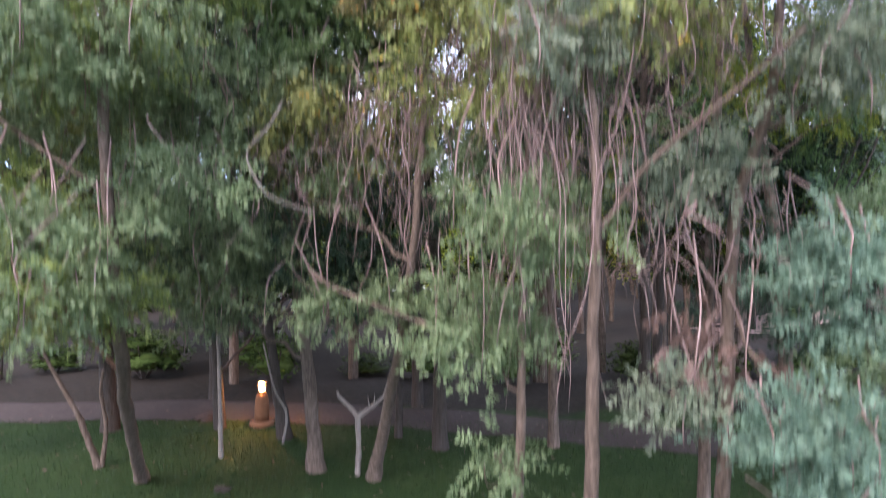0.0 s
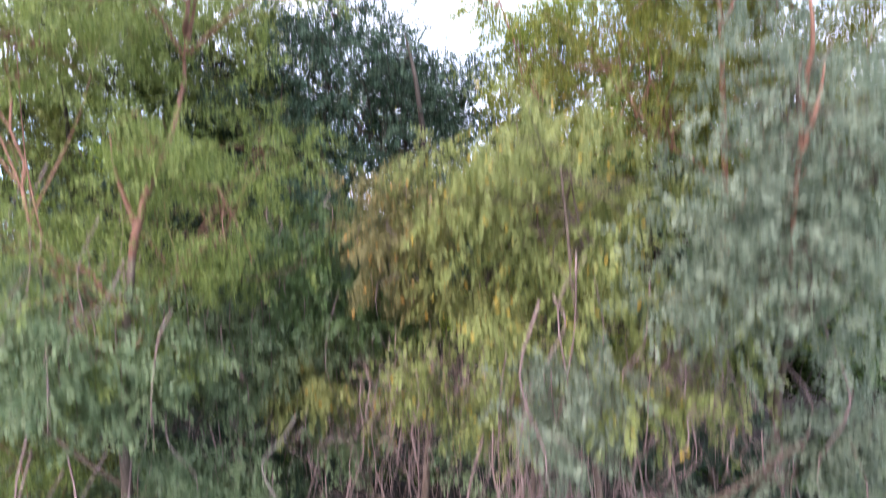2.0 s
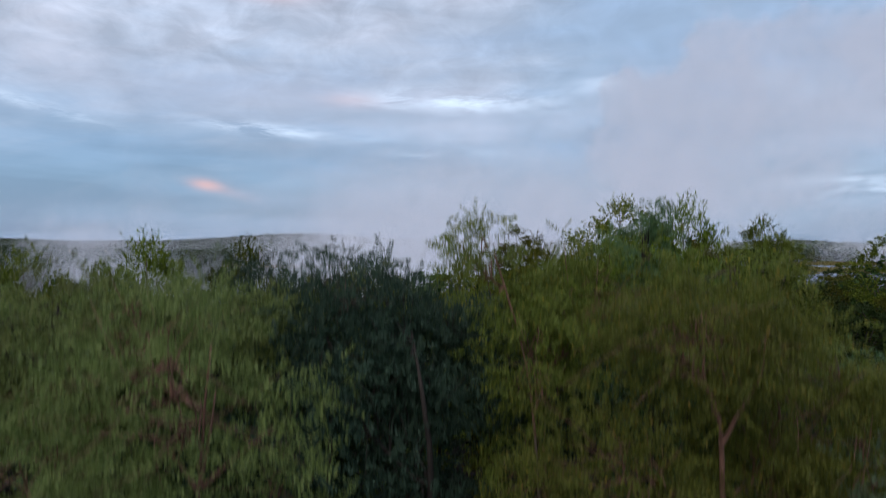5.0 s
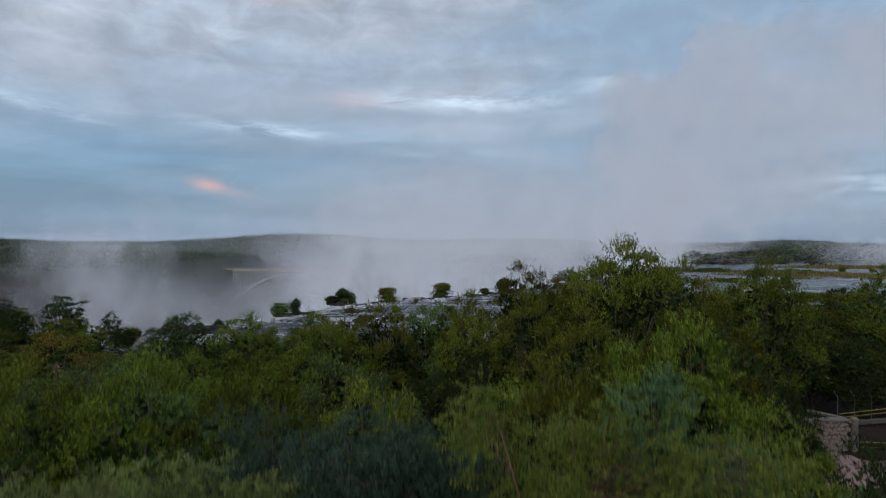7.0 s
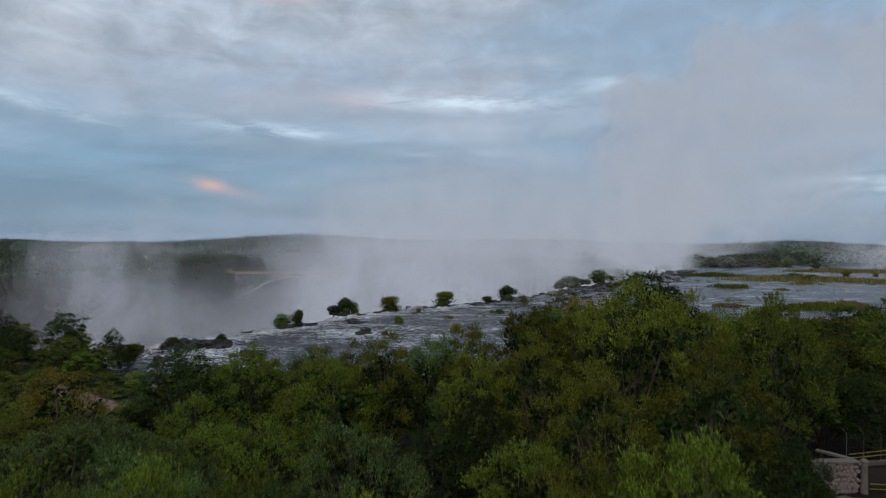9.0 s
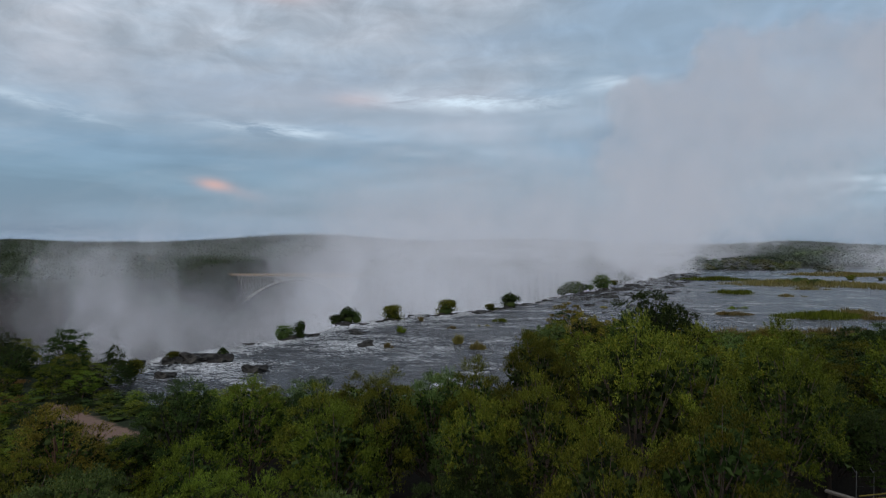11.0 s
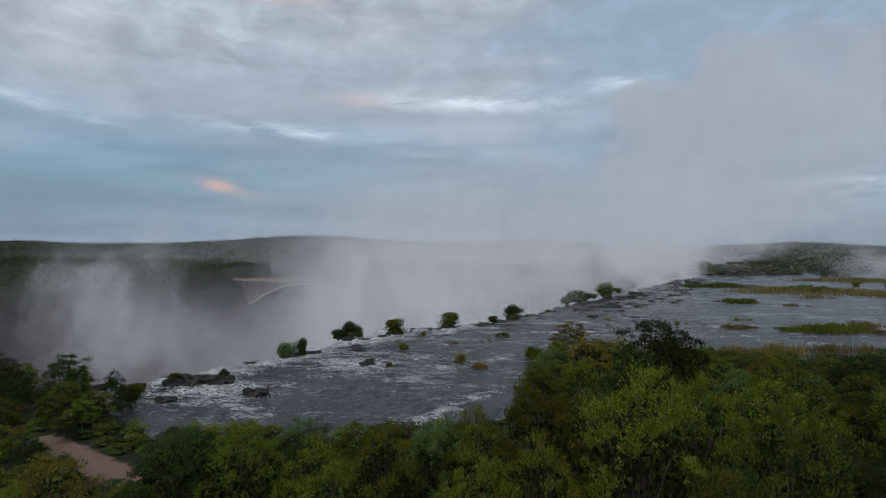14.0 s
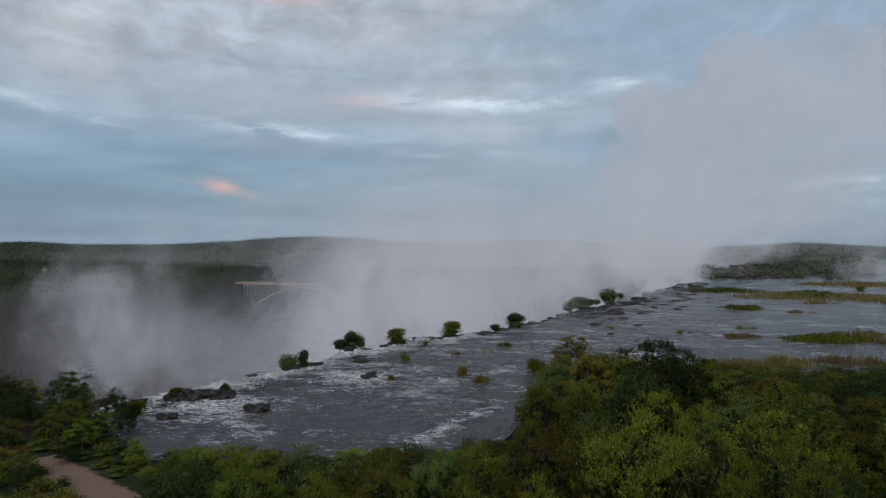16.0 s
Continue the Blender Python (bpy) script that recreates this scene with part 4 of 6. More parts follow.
def wild_tree(seed, name, leaf, label, bark, n_leaf=25000, size=(0.105, 0.055), flat=0.8, up=0.45, boughs=34, stems=3):
    """A rounded bush tree, ten metres high and seven across, leafy to low down: boughs set with leafy shoots, the shade
    of the hollows between them put in as dark leaves.
    """
    rng = np.random.default_rng(seed)
    ob = empty(name, Matrix(), label, "tree", "riverside trees")
    tb = Tubes(rng)
    for k in range(stems):
        g = 2.1 * k + rng.random()
        tip = np.array([math.cos(g) * 1.4, math.sin(g) * 1.4, 6.6 + rng.random()])
        tb.add(curve_pts([(0.1 * k, 0, -7.5), (0.1 * k, 0, -0.4), (tip[0] * 0.15, tip[1] * 0.15, 2.2), (tip[0] * 0.6, tip[1] * 0.6, 4.8), tuple(tip)], 3), 0.19 - 0.03 * k, 0.03, 5, 0.08, 0.08)
    lumps = []
    for k in range(boughs):
        h = 1 - 1.62 * (k + 0.5) / boughs
        g = k * 2.4 + rng.uniform(-0.45, 0.45)
        w = math.sqrt(max(0.0, 1 - h * h)) * rng.uniform(0.78, 1.12)
        c = np.array([math.cos(g) * w * 2.6, math.sin(g) * w * 2.6, 5.0 + (3.85 * h ** (flat + 0.2) if h > 0 else 3.4 * h) + rng.normal() * 0.28])
        lumps.append((c, rng.uniform(0.55, 1.05)))
        s = np.array([c[0] * 0.35, c[1] * 0.35, max(2.0, c[2] - 2.6)])
        tb.add(curve_pts([s, (s + c) / 2 + rng.normal(size=3) * 0.15, c * 1.05], 2), 0.06, 0.015, 3)
    child("trunk", tb.mesh("trunk", bark), ob)
    # large dark green leaves within: the crown's inner shade put into leaf colour
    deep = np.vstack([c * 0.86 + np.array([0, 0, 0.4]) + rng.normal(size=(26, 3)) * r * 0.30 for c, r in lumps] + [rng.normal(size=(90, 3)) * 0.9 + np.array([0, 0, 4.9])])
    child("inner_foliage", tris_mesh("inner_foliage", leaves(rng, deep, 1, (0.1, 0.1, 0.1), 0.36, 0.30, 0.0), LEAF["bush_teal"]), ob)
    per = 16
    shoots = n_leaf // (boughs * per)
    C = np.repeat(np.array([c for c, r in lumps]), shoots, 0)
    R = np.repeat(np.array([r for c, r in lumps]), shoots)[:, None]
    m = len(C)
    d = unit(rng.normal(size=(m, 3)) * 0.85 + np.array([0, 0, 0.8]) + 0.6 * unit(C - np.array([0, 0, 4.6])))
    base = C + d * R * np.array([1, 1, 0.85]) * rng.uniform(0.35, 0.75, (m, 1))
    way = unit(d + rng.normal(size=(m, 3)) * 0.22 + np.array([0, 0, 1.1 * up]))
    reach = R * rng.uniform(0.35, 0.75, (m, 1)) * (1 + 0.5 * up)
    blades = []
    for i in range(per):
        t = rng.random((m, 1)) ** 0.8
        p = base + way * reach * t
        a = unit(way * 0.55 + unit(rng.normal(size=(m, 3))) * 0.8 + d * 0.2)
        b = unit(np.cross(a, d + np.array([0, 0, 0.4]) + rng.normal(size=(m, 3)) * 0.35))
        L, W = size[0] * rng.uniform(0.7, 1.35, (m, 1)), size[1] * rng.uniform(0.7, 1.35, (m, 1))
        mid = p + a * L * 0.5
        blades.append(np.stack([p, mid + b * W * 0.5, p + a * L, mid - b * W * 0.5], 1))
    child("crown", tris_mesh("crown", np.concatenate(blades), LEAF["bush_" + leaf]), ob)
    return ob


def round_bush(seed, name, leaf, label, n_leaf=1100, size=(0.6, 0.3)):
    """A round bush leafy to the ground, of the same outer size as the trees."""
    rng = np.random.default_rng(seed)
    ob = empty(name, Matrix(), label, "bush", "bushes on the lip")
    tb = Tubes(rng)
    for k in range(4):
        g = 1.6 * k
        tb.add(curve_pts([(0, 0, -0.4), (math.cos(g) * 0.8, math.sin(g) * 0.8, 2.5), (math.cos(g) * 1.8, math.sin(g) * 1.8, 6.0)], 3), 0.16, 0.04, 4)
    child("stem", tb.mesh("stem", BARK_DARK), ob)
    lumps = []
    for k in range(9):
        d = unit(rng.normal(size=3) + np.array([0, 0, 0.35]))
        lumps.append((d * np.array([1.9, 1.9, 2.9]) * rng.uniform(0.7, 1.05) + np.array([0, 0, 4.4]), rng.uniform(1.1, 1.8)))
    # dark green lumps stand in for the shade inside the bush
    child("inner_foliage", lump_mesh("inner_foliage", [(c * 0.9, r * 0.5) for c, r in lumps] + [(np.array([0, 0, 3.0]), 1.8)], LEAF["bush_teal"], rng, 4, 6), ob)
    pts = np.vstack([c + unit(rng.normal(size=(n_leaf // 9, 3)) + [0, 0, 0.2]) * r * rng.uniform(0.7, 1.2, (n_leaf // 9, 1)) for c, r in lumps])
    child("crown", quads_mesh("crown", leaves(rng, pts, 1, (0.2, 0.2, 0.2), size[0], size[1], -0.2), LEAF["bush_" + leaf]), ob)
    return ob


LOOKS = [("olive", "olive", "rounded olive-green bush tree in the riverside thicket", BARK, 0.8, 0.45), ("teal", "teal", "dense dark green tree in the riverside thicket", BARK_DARK, 0.8, 0.2),
         ("fresh", "fresh", "bright green leafy tree in the riverside thicket", BARK, 0.8, 0.5), ("grey", "grey", "grey-green feathery tree in the riverside thicket", BARK, 0.8, 0.7),
         ("autumn", "autumn", "tree with yellowing brown foliage near the river", BARK_RED, 0.75, 0.3), ("olive2", "olive", "broad olive-green tree in the riverside thicket", BARK, 0.55, 0.4),
         ("teal2", "teal", "spreading dark green tree in the riverside thicket", BARK_DARK, 0.5, 0.2)]
KINDS = {}
for i, (key, leaf, label, bark, flat, up) in enumerate(LOOKS):
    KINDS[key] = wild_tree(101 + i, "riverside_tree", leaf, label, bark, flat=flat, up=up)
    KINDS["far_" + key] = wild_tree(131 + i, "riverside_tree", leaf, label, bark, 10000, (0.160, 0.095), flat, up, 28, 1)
used = set()


def stand(kind, x, y, top, radius, turn, ground_z=None):
    g = float(land(x, y)) if ground_z is None else ground_z
    h = max(top - g, 1.2)
    wide = radius / 3.6
    tall = min(h / 9.8, max(wide * 1.12, h / 9.8 * 0.6))
    m = pose(x, y, top - 9.8 * tall if h > 9.8 * tall else g, 0, 0, turn) @ Matrix.Diagonal((wide, wide, tall, 1))
    kind = "far_" + kind if y > 58 else kind
    if kind in used:
        copy_thing(KINDS[kind], m)
    else:
        used.add(kind)
        FIRST.append((KINDS[kind], m))


FIRST = []

MARKED = [
    ("fresh", 5.2, 19, 12.0, 3.2), ("fresh", 9.6, 24, 10.2, 3.0), ("grey", -12, 22, 10.9, 3.8), ("grey", -15, 27.5, 10.3, 3.8), ("grey", -5.2, 28.8, 10.1, 4.0),
    ("olive", 8.2, 34, 11.8, 4.2), ("teal", -1.6, 37.5, 7.2, 3.4), ("fresh", -12, 34.5, 8.1, 3.4), ("teal", 1.8, 40, 8.2, 3.4), ("olive", 15.6, 37, 12.7, 4.6),
    ("olive2", 14, 48, 15.6, 6.0), ("olive", 6.5, 53, 13.8, 4.4), ("olive", -6.4, 51, 10.8, 3.9), ("teal", -14, 57, 8.6, 4.0), ("fresh", -20, 43, 7.5, 3.6),
]
MARKED2 = [
    ("teal", -27, 56, 8.8, 5.2), ("autumn", -35, 50.6, 7.6, 4.6), ("olive", 21.5, 55, 14.2, 5.2), ("teal", 20, 45, 10.0, 4.0),
    ("fresh", 25.2, 46.8, 14.4, 4.4), ("fresh", 40, 72, 12.0, 6.5), ("teal2", 54, 77, 7.8, 5.5), ("teal2", 31, 95, 14.5, 7.0), ("olive2", 33, 64, 12.0, 5.5),
    ("autumn", 26.5, 144, 7.6, 5.5), ("autumn", 38, 143, 4.0, 4.5), ("teal2", -72, 105, 5.9, 4.6), ("teal", -84, 104, 6.0, 5.0), ("teal", -64.5, 107, 2.6, 2.6),
]
MARKED3 = [
    ("teal", -58.5, 86, -0.6, 2.0), ("fresh", -60, 79, 0.5, 2.6), ("olive", -43, 87, -1.0, 1.8), ("teal", -56, 75, 0.6, 2.4), ("fresh", -62, 72, 1.5, 3.0),
    ("fresh", -61, 96, 1.6, 3.6), ("olive", -68, 99, 2.6, 3.4), ("teal", -77, 99, 4.0, 3.6), ("olive2", -90, 98, 5.0, 5.0), ("teal", -59.5, 102, 1.0, 2.4),
    ("olive", 1, 56, 11.0, 4.0), ("olive", 12, 60, 11.5, 4.6), ("teal", 25, 86, 11.5, 5.5), ("teal2", 38, 104, 11.5, 6.0), ("autumn", 24, 112, 9.0, 5.0),
    ("fresh", 48, 64, 12.5, 5.5), ("teal", 62, 92, 7.0, 6.0), ("teal", 75, 105, 6.0, 6.0), ("olive", 15, 70, 8.0, 4.5), ("teal", 17.5, 33.5, 7.6, 3.6),
    ("teal", 20.8, 38.5, 6.8, 3.4),
]
MARKED4 = [
    ("teal", 24.6, 42.6, 4.0, 2.4), ("teal", 38, 54.5, 7.0, 4.4), ("olive", 45, 57, 8.5, 4.6), ("teal", 34.5, 56, 9.0, 4.2), ("teal", 12.6, 17.0, 8.4, 2.8),
    ("teal", 15.2, 21.0, 8.4, 3.6), ("teal", 10.2, 19.5, 9.0, 3.0), ("teal", 16.2, 18.0, 7.2, 2.6), ("fresh", -20.5, 56, 8.8, 4.6), ("olive", -9.6, 57, 9.2, 4.3),
    ("grey", -2.6, 55, 10.3, 4.2), ("teal2", 66, 98, 8.5, 5.0), ("autumn", 52, 101, 7.6, 4.5), ("teal", 80, 110, 8.0, 6.0), ("fresh", 45, 86, 9.0, 5.0),
    ("olive", 57, 84, 8.5, 5.0), ("olive", 6.2, 45.5, 11.8, 4.3), ("olive2", 1.4, 47, 9.6, 4.0), ("fresh", -60, 91.5, 1.2, 3.0), ("fresh", -66, 93, 2.0, 3.0),
    ("fresh", -72, 90, 2.0, 3.2),
]
placed = []
rng = np.random.default_rng(77)
for row in MARKED + MARKED2 + MARKED3 + MARKED4:
    stand(row[0], *row[1:5], rng.uniform(0, 360))
    placed.append(row[1:4])
for x, tall in ((-13, 11.8), (-9.5, 12.2), (-5.8, 12.3), (-2.6, 11.4), (2.9, 12.2), (6.2, 13.2), (8.8, 10.6)):
    stand("fresh" if x < -5 or x > 5 else "olive", x, 16.6 + rng.uniform(-0.6, 0.6), tall + rng.uniform(-0.3, 0.3), 3.1, rng.uniform(0, 360))
TOPS = np.array(placed)
for y in np.arange(21, 150, 8.2):
    for x in np.arange(-0.76 * y - 6, 0.76 * y + 8, 8.2):
        px, py = x + rng.uniform(-2.5, 2.5), y + rng.uniform(-2.5, 2.5)
        kind, turn, q = rng.choice(["olive", "teal", "fresh", "grey", "olive2", "fresh", "olive"]), rng.uniform(0, 360), rng.random()
        if py > bank(px) - 2.5 or np.min(np.hypot(TOPS[:, 0] - px, TOPS[:, 1] - py)) < 3.9:
            continue
        if track(px, py) < 6.0 or math.hypot((px + 80) / 5, (py - 100) / 6) < 1:
            continue
        if py < 54 and 0.54 < px / py < 0.85 :
            continue
        w = 1 / (np.hypot(TOPS[:, 0] - px, TOPS[:, 1] - py) + 2) ** 3
        top = float((w * TOPS[:, 2]).sum() / w.sum()) * (0.52 + 0.46 * q)
        if px < 9:
            top = min(top, float(np.interp(py, [50, 58, 66, 74, 82, 90], [10.5, 8.5, 6.1, 3.6, 0.8, -1.0])) + 1.2 * (q - 0.7))
        elif py > 98:
            top = min(top, 3.5 + 1.5 * q)
        if px > 36 and py > 70:
            top = min(top, 9.0 - 0.12 * (py - 75))
        if px < -40:
            top = min(top, 1.0 + 2 * q) if py < 88 else 1.6 + 2.8 * q
        if -0.78 < px / py < -0.54 and py < 75:
            top = min(top, 28.5 - 32.5 * (py + 1.5) / 74)
        stand(kind, px, py, top, 3.3 + 1.6 * q, turn)
for ob, m in FIRST:
    ob.matrix_world = m
for key in [k for k in KINDS if k not in used]:
    spare = KINDS.pop(key)
    for piece in list(spare.children):
        bpy.data.objects.remove(piece)
    bpy.data.objects.remove(spare)


# ---------- details ----------
def creeper(seed, leaf, blobs, label, clump=0.28, count=132, size=(0.068, 0.037), droop=0.16, rise=1.0):
    """A leafy creeper hung in the trees: hanging stems and masses of small leaves."""
    rng = np.random.default_rng(seed)
    base = np.array(blobs[0][:3])
    ob = empty("leafy_creeper", pose(*base), label, "creeper", "creepers in the trees")
    tb, cl = Tubes(rng), []
    for b in blobs:
        c = np.array(b[:3]) - base
        cc = clumps_in(rng, c, b[3:6], int(b[6]), 0.3)
        cl.append(cc)
        for q in cc[::3]:
            top = q + np.array([rng.normal() * 0.2, 0.3, rng.uniform(0.5, 1.3) * rise])
            tb.add(curve_pts([top, (top + q) / 2 + rng.normal(size=3) * 0.1, q, q - [0, 0, 0.3]], 3), 0.012, 0.006, 4)
    tagged(child("stemwork", tb.mesh("stemwork", VINE), ob), kind="stuff")
    child("foliage", quads_mesh("foliage", sprays(rng, np.vstack(cl), count, clump, size[0], size[1], droop), LEAF[leaf]), ob)


creeper(201, "grey", [(-2.5, 7.4, 5.6, 1.6, 0.8, 0.9, 50), (-2.9, 7.5, 3.5, 1.2, 0.7, 0.9, 44), (-4.9, 7.0, 5.6, 1.1, 0.8, 1.0, 34)], "grey-green creeper draped through the trees by the lamp")
creeper(206, "grey", [(-4.1, 5.7, 3.6, 1.0, 0.5, 0.65, 40), (-5.1, 6.0, 2.9, 0.8, 0.5, 0.5, 22), (-3.0, 6.4, 4.4, 0.8, 0.5, 0.6, 24), (-3.6, 5.4, 6.0, 0.9, 0.5, 0.7, 38), (-4.9, 6.6, 6.2, 1.1, 0.6, 1.0, 50), (-3.0, 6.9, 5.9, 0.9, 0.5, 0.7, 24)], "pale green creeper hanging in front of the leaning trunk")
creeper(202, "grey", [(0.75, 5.2, 4.0, 0.7, 0.4, 0.45, 15), (-0.9, 7.0, 3.15, 1.1, 0.5, 0.35, 20), (0.3, 6.8, 5.0, 0.8, 0.5, 0.6, 14), (0.3, 6.3, 3.2, 0.7, 0.4, 0.5, 14), (-1.4, 7.2, 4.6, 0.5, 0.4, 0.5, 12)], "fresh green creeper hanging between slim trunks")
creeper(203, "silver", [(1.15, 5.0, 5.7, 0.6, 0.5, 0.45, 20), (3.2, 4.8, 5.4, 0.5, 0.4, 0.3, 9), (1.95, 5.0, 2.5, 0.35, 0.3, 0.15, 5), (2.3, 5.2, 4.5, 0.5, 0.4, 0.3, 9)], "blue-green creeper on the limbs of the slender trees")
creeper(204, "teal", [(3.0, 7.4, 4.6, 1.2, 0.8, 0.6, 34), (4.6, 7.4, 3.4, 1.2, 0.8, 0.8, 34), (0.2, 9.2, 4.6, 1.3, 0.8, 0.9, 36), (1.6, 8.4, 5.6, 1.0, 0.7, 0.7, 26)], "dark green creeper filling the shade under the crowns")
# low boughs of tree 4, their shade put into a darker leaf colour
creeper(208, "silver_shade", [(3.65, 4.9, 3.5, 0.7, 0.6, 0.65, 32), (2.95, 4.6, 2.25, 0.6, 0.5, 0.42, 22), (3.35, 4.5, 1.6, 0.5, 0.5, 0.35, 16)], "blue-green lower sprays of the slender tree, coloured darker for shade, drooping over the lawn", droop=0.02, rise=0.4)
creeper(209, "fresh", [(-1.7, 7.3, 6.9, 0.8, 0.6, 0.8, 40), (-1.0, 7.4, 6.3, 0.7, 0.5, 0.6, 26)], "deep green creeper in the hollow of the crowns", rise=0.3)
creeper(207, "bronze", [(-0.4, 6.9, 7.7, 0.8, 0.5, 0.3, 20), (-0.9, 6.8, 7.3, 0.5, 0.4, 0.25, 10), (-0.6, 6.6, 6.6, 0.4, 0.4, 0.3, 8)], "bronze-brown creeper leaves turning orange over the lianas", droop=0.5, rise=0.2)
creeper(205, "dead", [(2.2, 5.2, 2.95, 0.45, 0.3, 0.32, 9), (2.7, 5.1, 2.75, 0.45, 0.3, 0.22, 4)], "dead reddish-brown leaves caught in tangled branches", 0.17, 40, (0.085, 0.038), 0.8)


def tangle(seed, x0, x1, y, z_top, z_low, n, label, loops=0.5):
    """Bare lianas hanging from the crowns, wavy, looped and knotted together."""
    rng = np.random.default_rng(seed)
    base = np.array([(x0 + x1) / 2, y, z_top])
    ob = empty("liana_tangle", pose(*base), label, "liana", "hanging lianas")

    def strand(pts, r, steps):
        tb = Tubes(rng)
        tb.add(curve_pts(pts - base, steps), r, r * 0.55, 4, 0.1)
        child("liana", tb.mesh("liana", VINE), ob)

    for i in range(n):
        x, yy = rng.uniform(x0, x1), y + rng.normal() * 0.3
        z0 = z_top + rng.normal() * 0.3
        ln = (z_top - z_low) * rng.uniform(0.2, 1.15) * (1 - 0.25 * rng.random())
        k = 7
        t = np.linspace(0, 1, k)
        sway = rng.normal(size=2) * 0.2
        p = np.stack([x + sway[0] * t + np.cumsum(rng.normal(size=k)) * 0.07, yy + sway[1] * t + np.cumsum(rng.normal(size=k)) * 0.06, z0 - ln * t], 1)
        if rng.random() < loops * 0.5:
            p[-3:, 2] = p[-4, 2] + np.array([-0.10, 0.05, 0.35]) * ln * 0.5
            p[-3:, 0] += rng.choice([-1, 1]) * np.array([0.12, 0.28, 0.36])
        strand(p, rng.uniform(0.0032, 0.008) * (2.0 if rng.random() < 0.06 else 1), 3)
    for i in range(n // 3):
        a = np.array([rng.uniform(x0, x1), y + rng.normal() * 0.3, rng.uniform(z_low * 0.4 + z_top * 0.6, z_top + 0.3)])
        g = rng.uniform(0, 6.28)
        d = np.array([math.cos(g), 0.5 * rng.normal(), 0.6 * math.sin(g)]) * rng.uniform(0.3, 0.7)
        strand(np.array([a, a + d * 0.5 + rng.normal(size=3) * 0.12, a + d + [0, 0, -0.1]]), 0.007, 4)


tangle(301, -1.15, 0.2, 6.8, 5.7, 3.7, 85, "tangled curtain of bare pinkish-brown lianas hanging in trees")
tangle(302, 0.45, 1.7, 5.45, 5.6, 2.7, 105, "long bare brown lianas hanging beside a slim trunk")
tangle(303, 1.7, 2.5, 5.1, 6.0, 5.0, 55, "fringe of bare lianas under the drooping crown")
tangle(304, 0.0, 1.0, 6.1, 6.0, 5.0, 45, "fringe of bare lianas below yellowish foliage")
tangle(305, -3.2, -1.2, 7.1, 5.0, 3.6, 40, "loose thin lianas among grey-green leaves")
tangle(306, -0.9, 1.3, 7.4, 4.6, 2.6, 40, "thin lianas hanging in the shade behind")
tangle(307, 1.4, 3.2, 5.4, 4.4, 2.6, 26, "sparse dry lianas trailing over dead branches")


def stem(name, ctrl, r0, r1, mat, label, category, n=6, sides=6):
    rng = np.random.default_rng(len(label))
    tb = Tubes(rng)
    base = np.array(ctrl[0])
    tb.add(curve_pts([np.array(c) - base for c in ctrl], n), r0, r1, sides, 0.07)
    ob = thing(name, tb.mesh(name, mat), label, category)
    ob.location = base
    return ob


stem("bare_liana", [(-1.70, 6.1, 5.3), (-1.85, 6.1, 5.05), (-2.07, 6.1, 4.78), (-1.98, 6.1, 4.5), (-1.80, 6.1, 4.3), (-1.4, 6.3, 4.15)], 0.011, 0.009, PALE, "pale hooked liana among the leaves", "liana")
stem("fallen_branch", [(1.43, 5.2, 3.95), (1.7, 5.1, 4.4), (1.95, 5.0, 4.68), (2.37, 4.8, 5.05), (2.88, 4.6, 5.55)], 0.032, 0.016, BARK, "bare slanting limb between two slim trunks", "branch")
stem("fallen_branch", [(-1.6, 6.9, 3.5), (-1.26, 6.8, 3.29), (-0.24, 6.5, 2.93), (0.88, 6.15, 2.61)], 0.035, 0.025, BARK, "long slanting dead branch caught in the creepers", "branch")
stem("fallen_branch", [(2.9, 5.7, 3.1), (2.7, 5.0, 2.85), (3.05, 4.8, 2.55), (3.4, 4.6, 2.2)], 0.02, 0.01, BARK, "drooping bare branch among blue-green leaves", "branch")
stem("fallen_branch", [(-5.3, 6.5, 5.45), (-4.94, 6.5, 5.17), (-4.3, 6.4, 4.75), (-3.7, 6.4, 4.35)], 0.03, 0.02, BARK, "bare slanting branch crossing the leaning trunk", "branch")
stem("sapling", [(-3.95, 10.28, -0.02), (-3.96, 10.28, 0.8), (-3.98, 10.25, 1.9), (-4.0, 10.2, 3.0)], 0.05, 0.03, PALE, "thin straight pale sapling on the lawn", "sapling")
stem("sapling", [(-3.05, 11.0, -0.02), (-2.95, 10.9, 0.6), (-3.15, 10.8, 1.1), (-3.3, 10.6, 2.0)], 0.03, 0.015, PALE, "thin pale crooked stem beside the dark trunk", "sapling")
stem("sapling", [(-5.80, 9.8, -0.02), (-5.72, 9.8, 0.7), (-5.75, 9.7, 1.3), (-5.65, 9.6, 1.7)], 0.045, 0.02, BARK, "short crooked stem on the lawn", "sapling")
stem("sapling", [(-0.87, 11.37, -0.02), (-0.82, 11.3, 1.5), (-0.7, 11.0, 3.6)], 0.09, 0.06, BARK_DARK, "dark straight trunk in the shade by the path", "sapling")

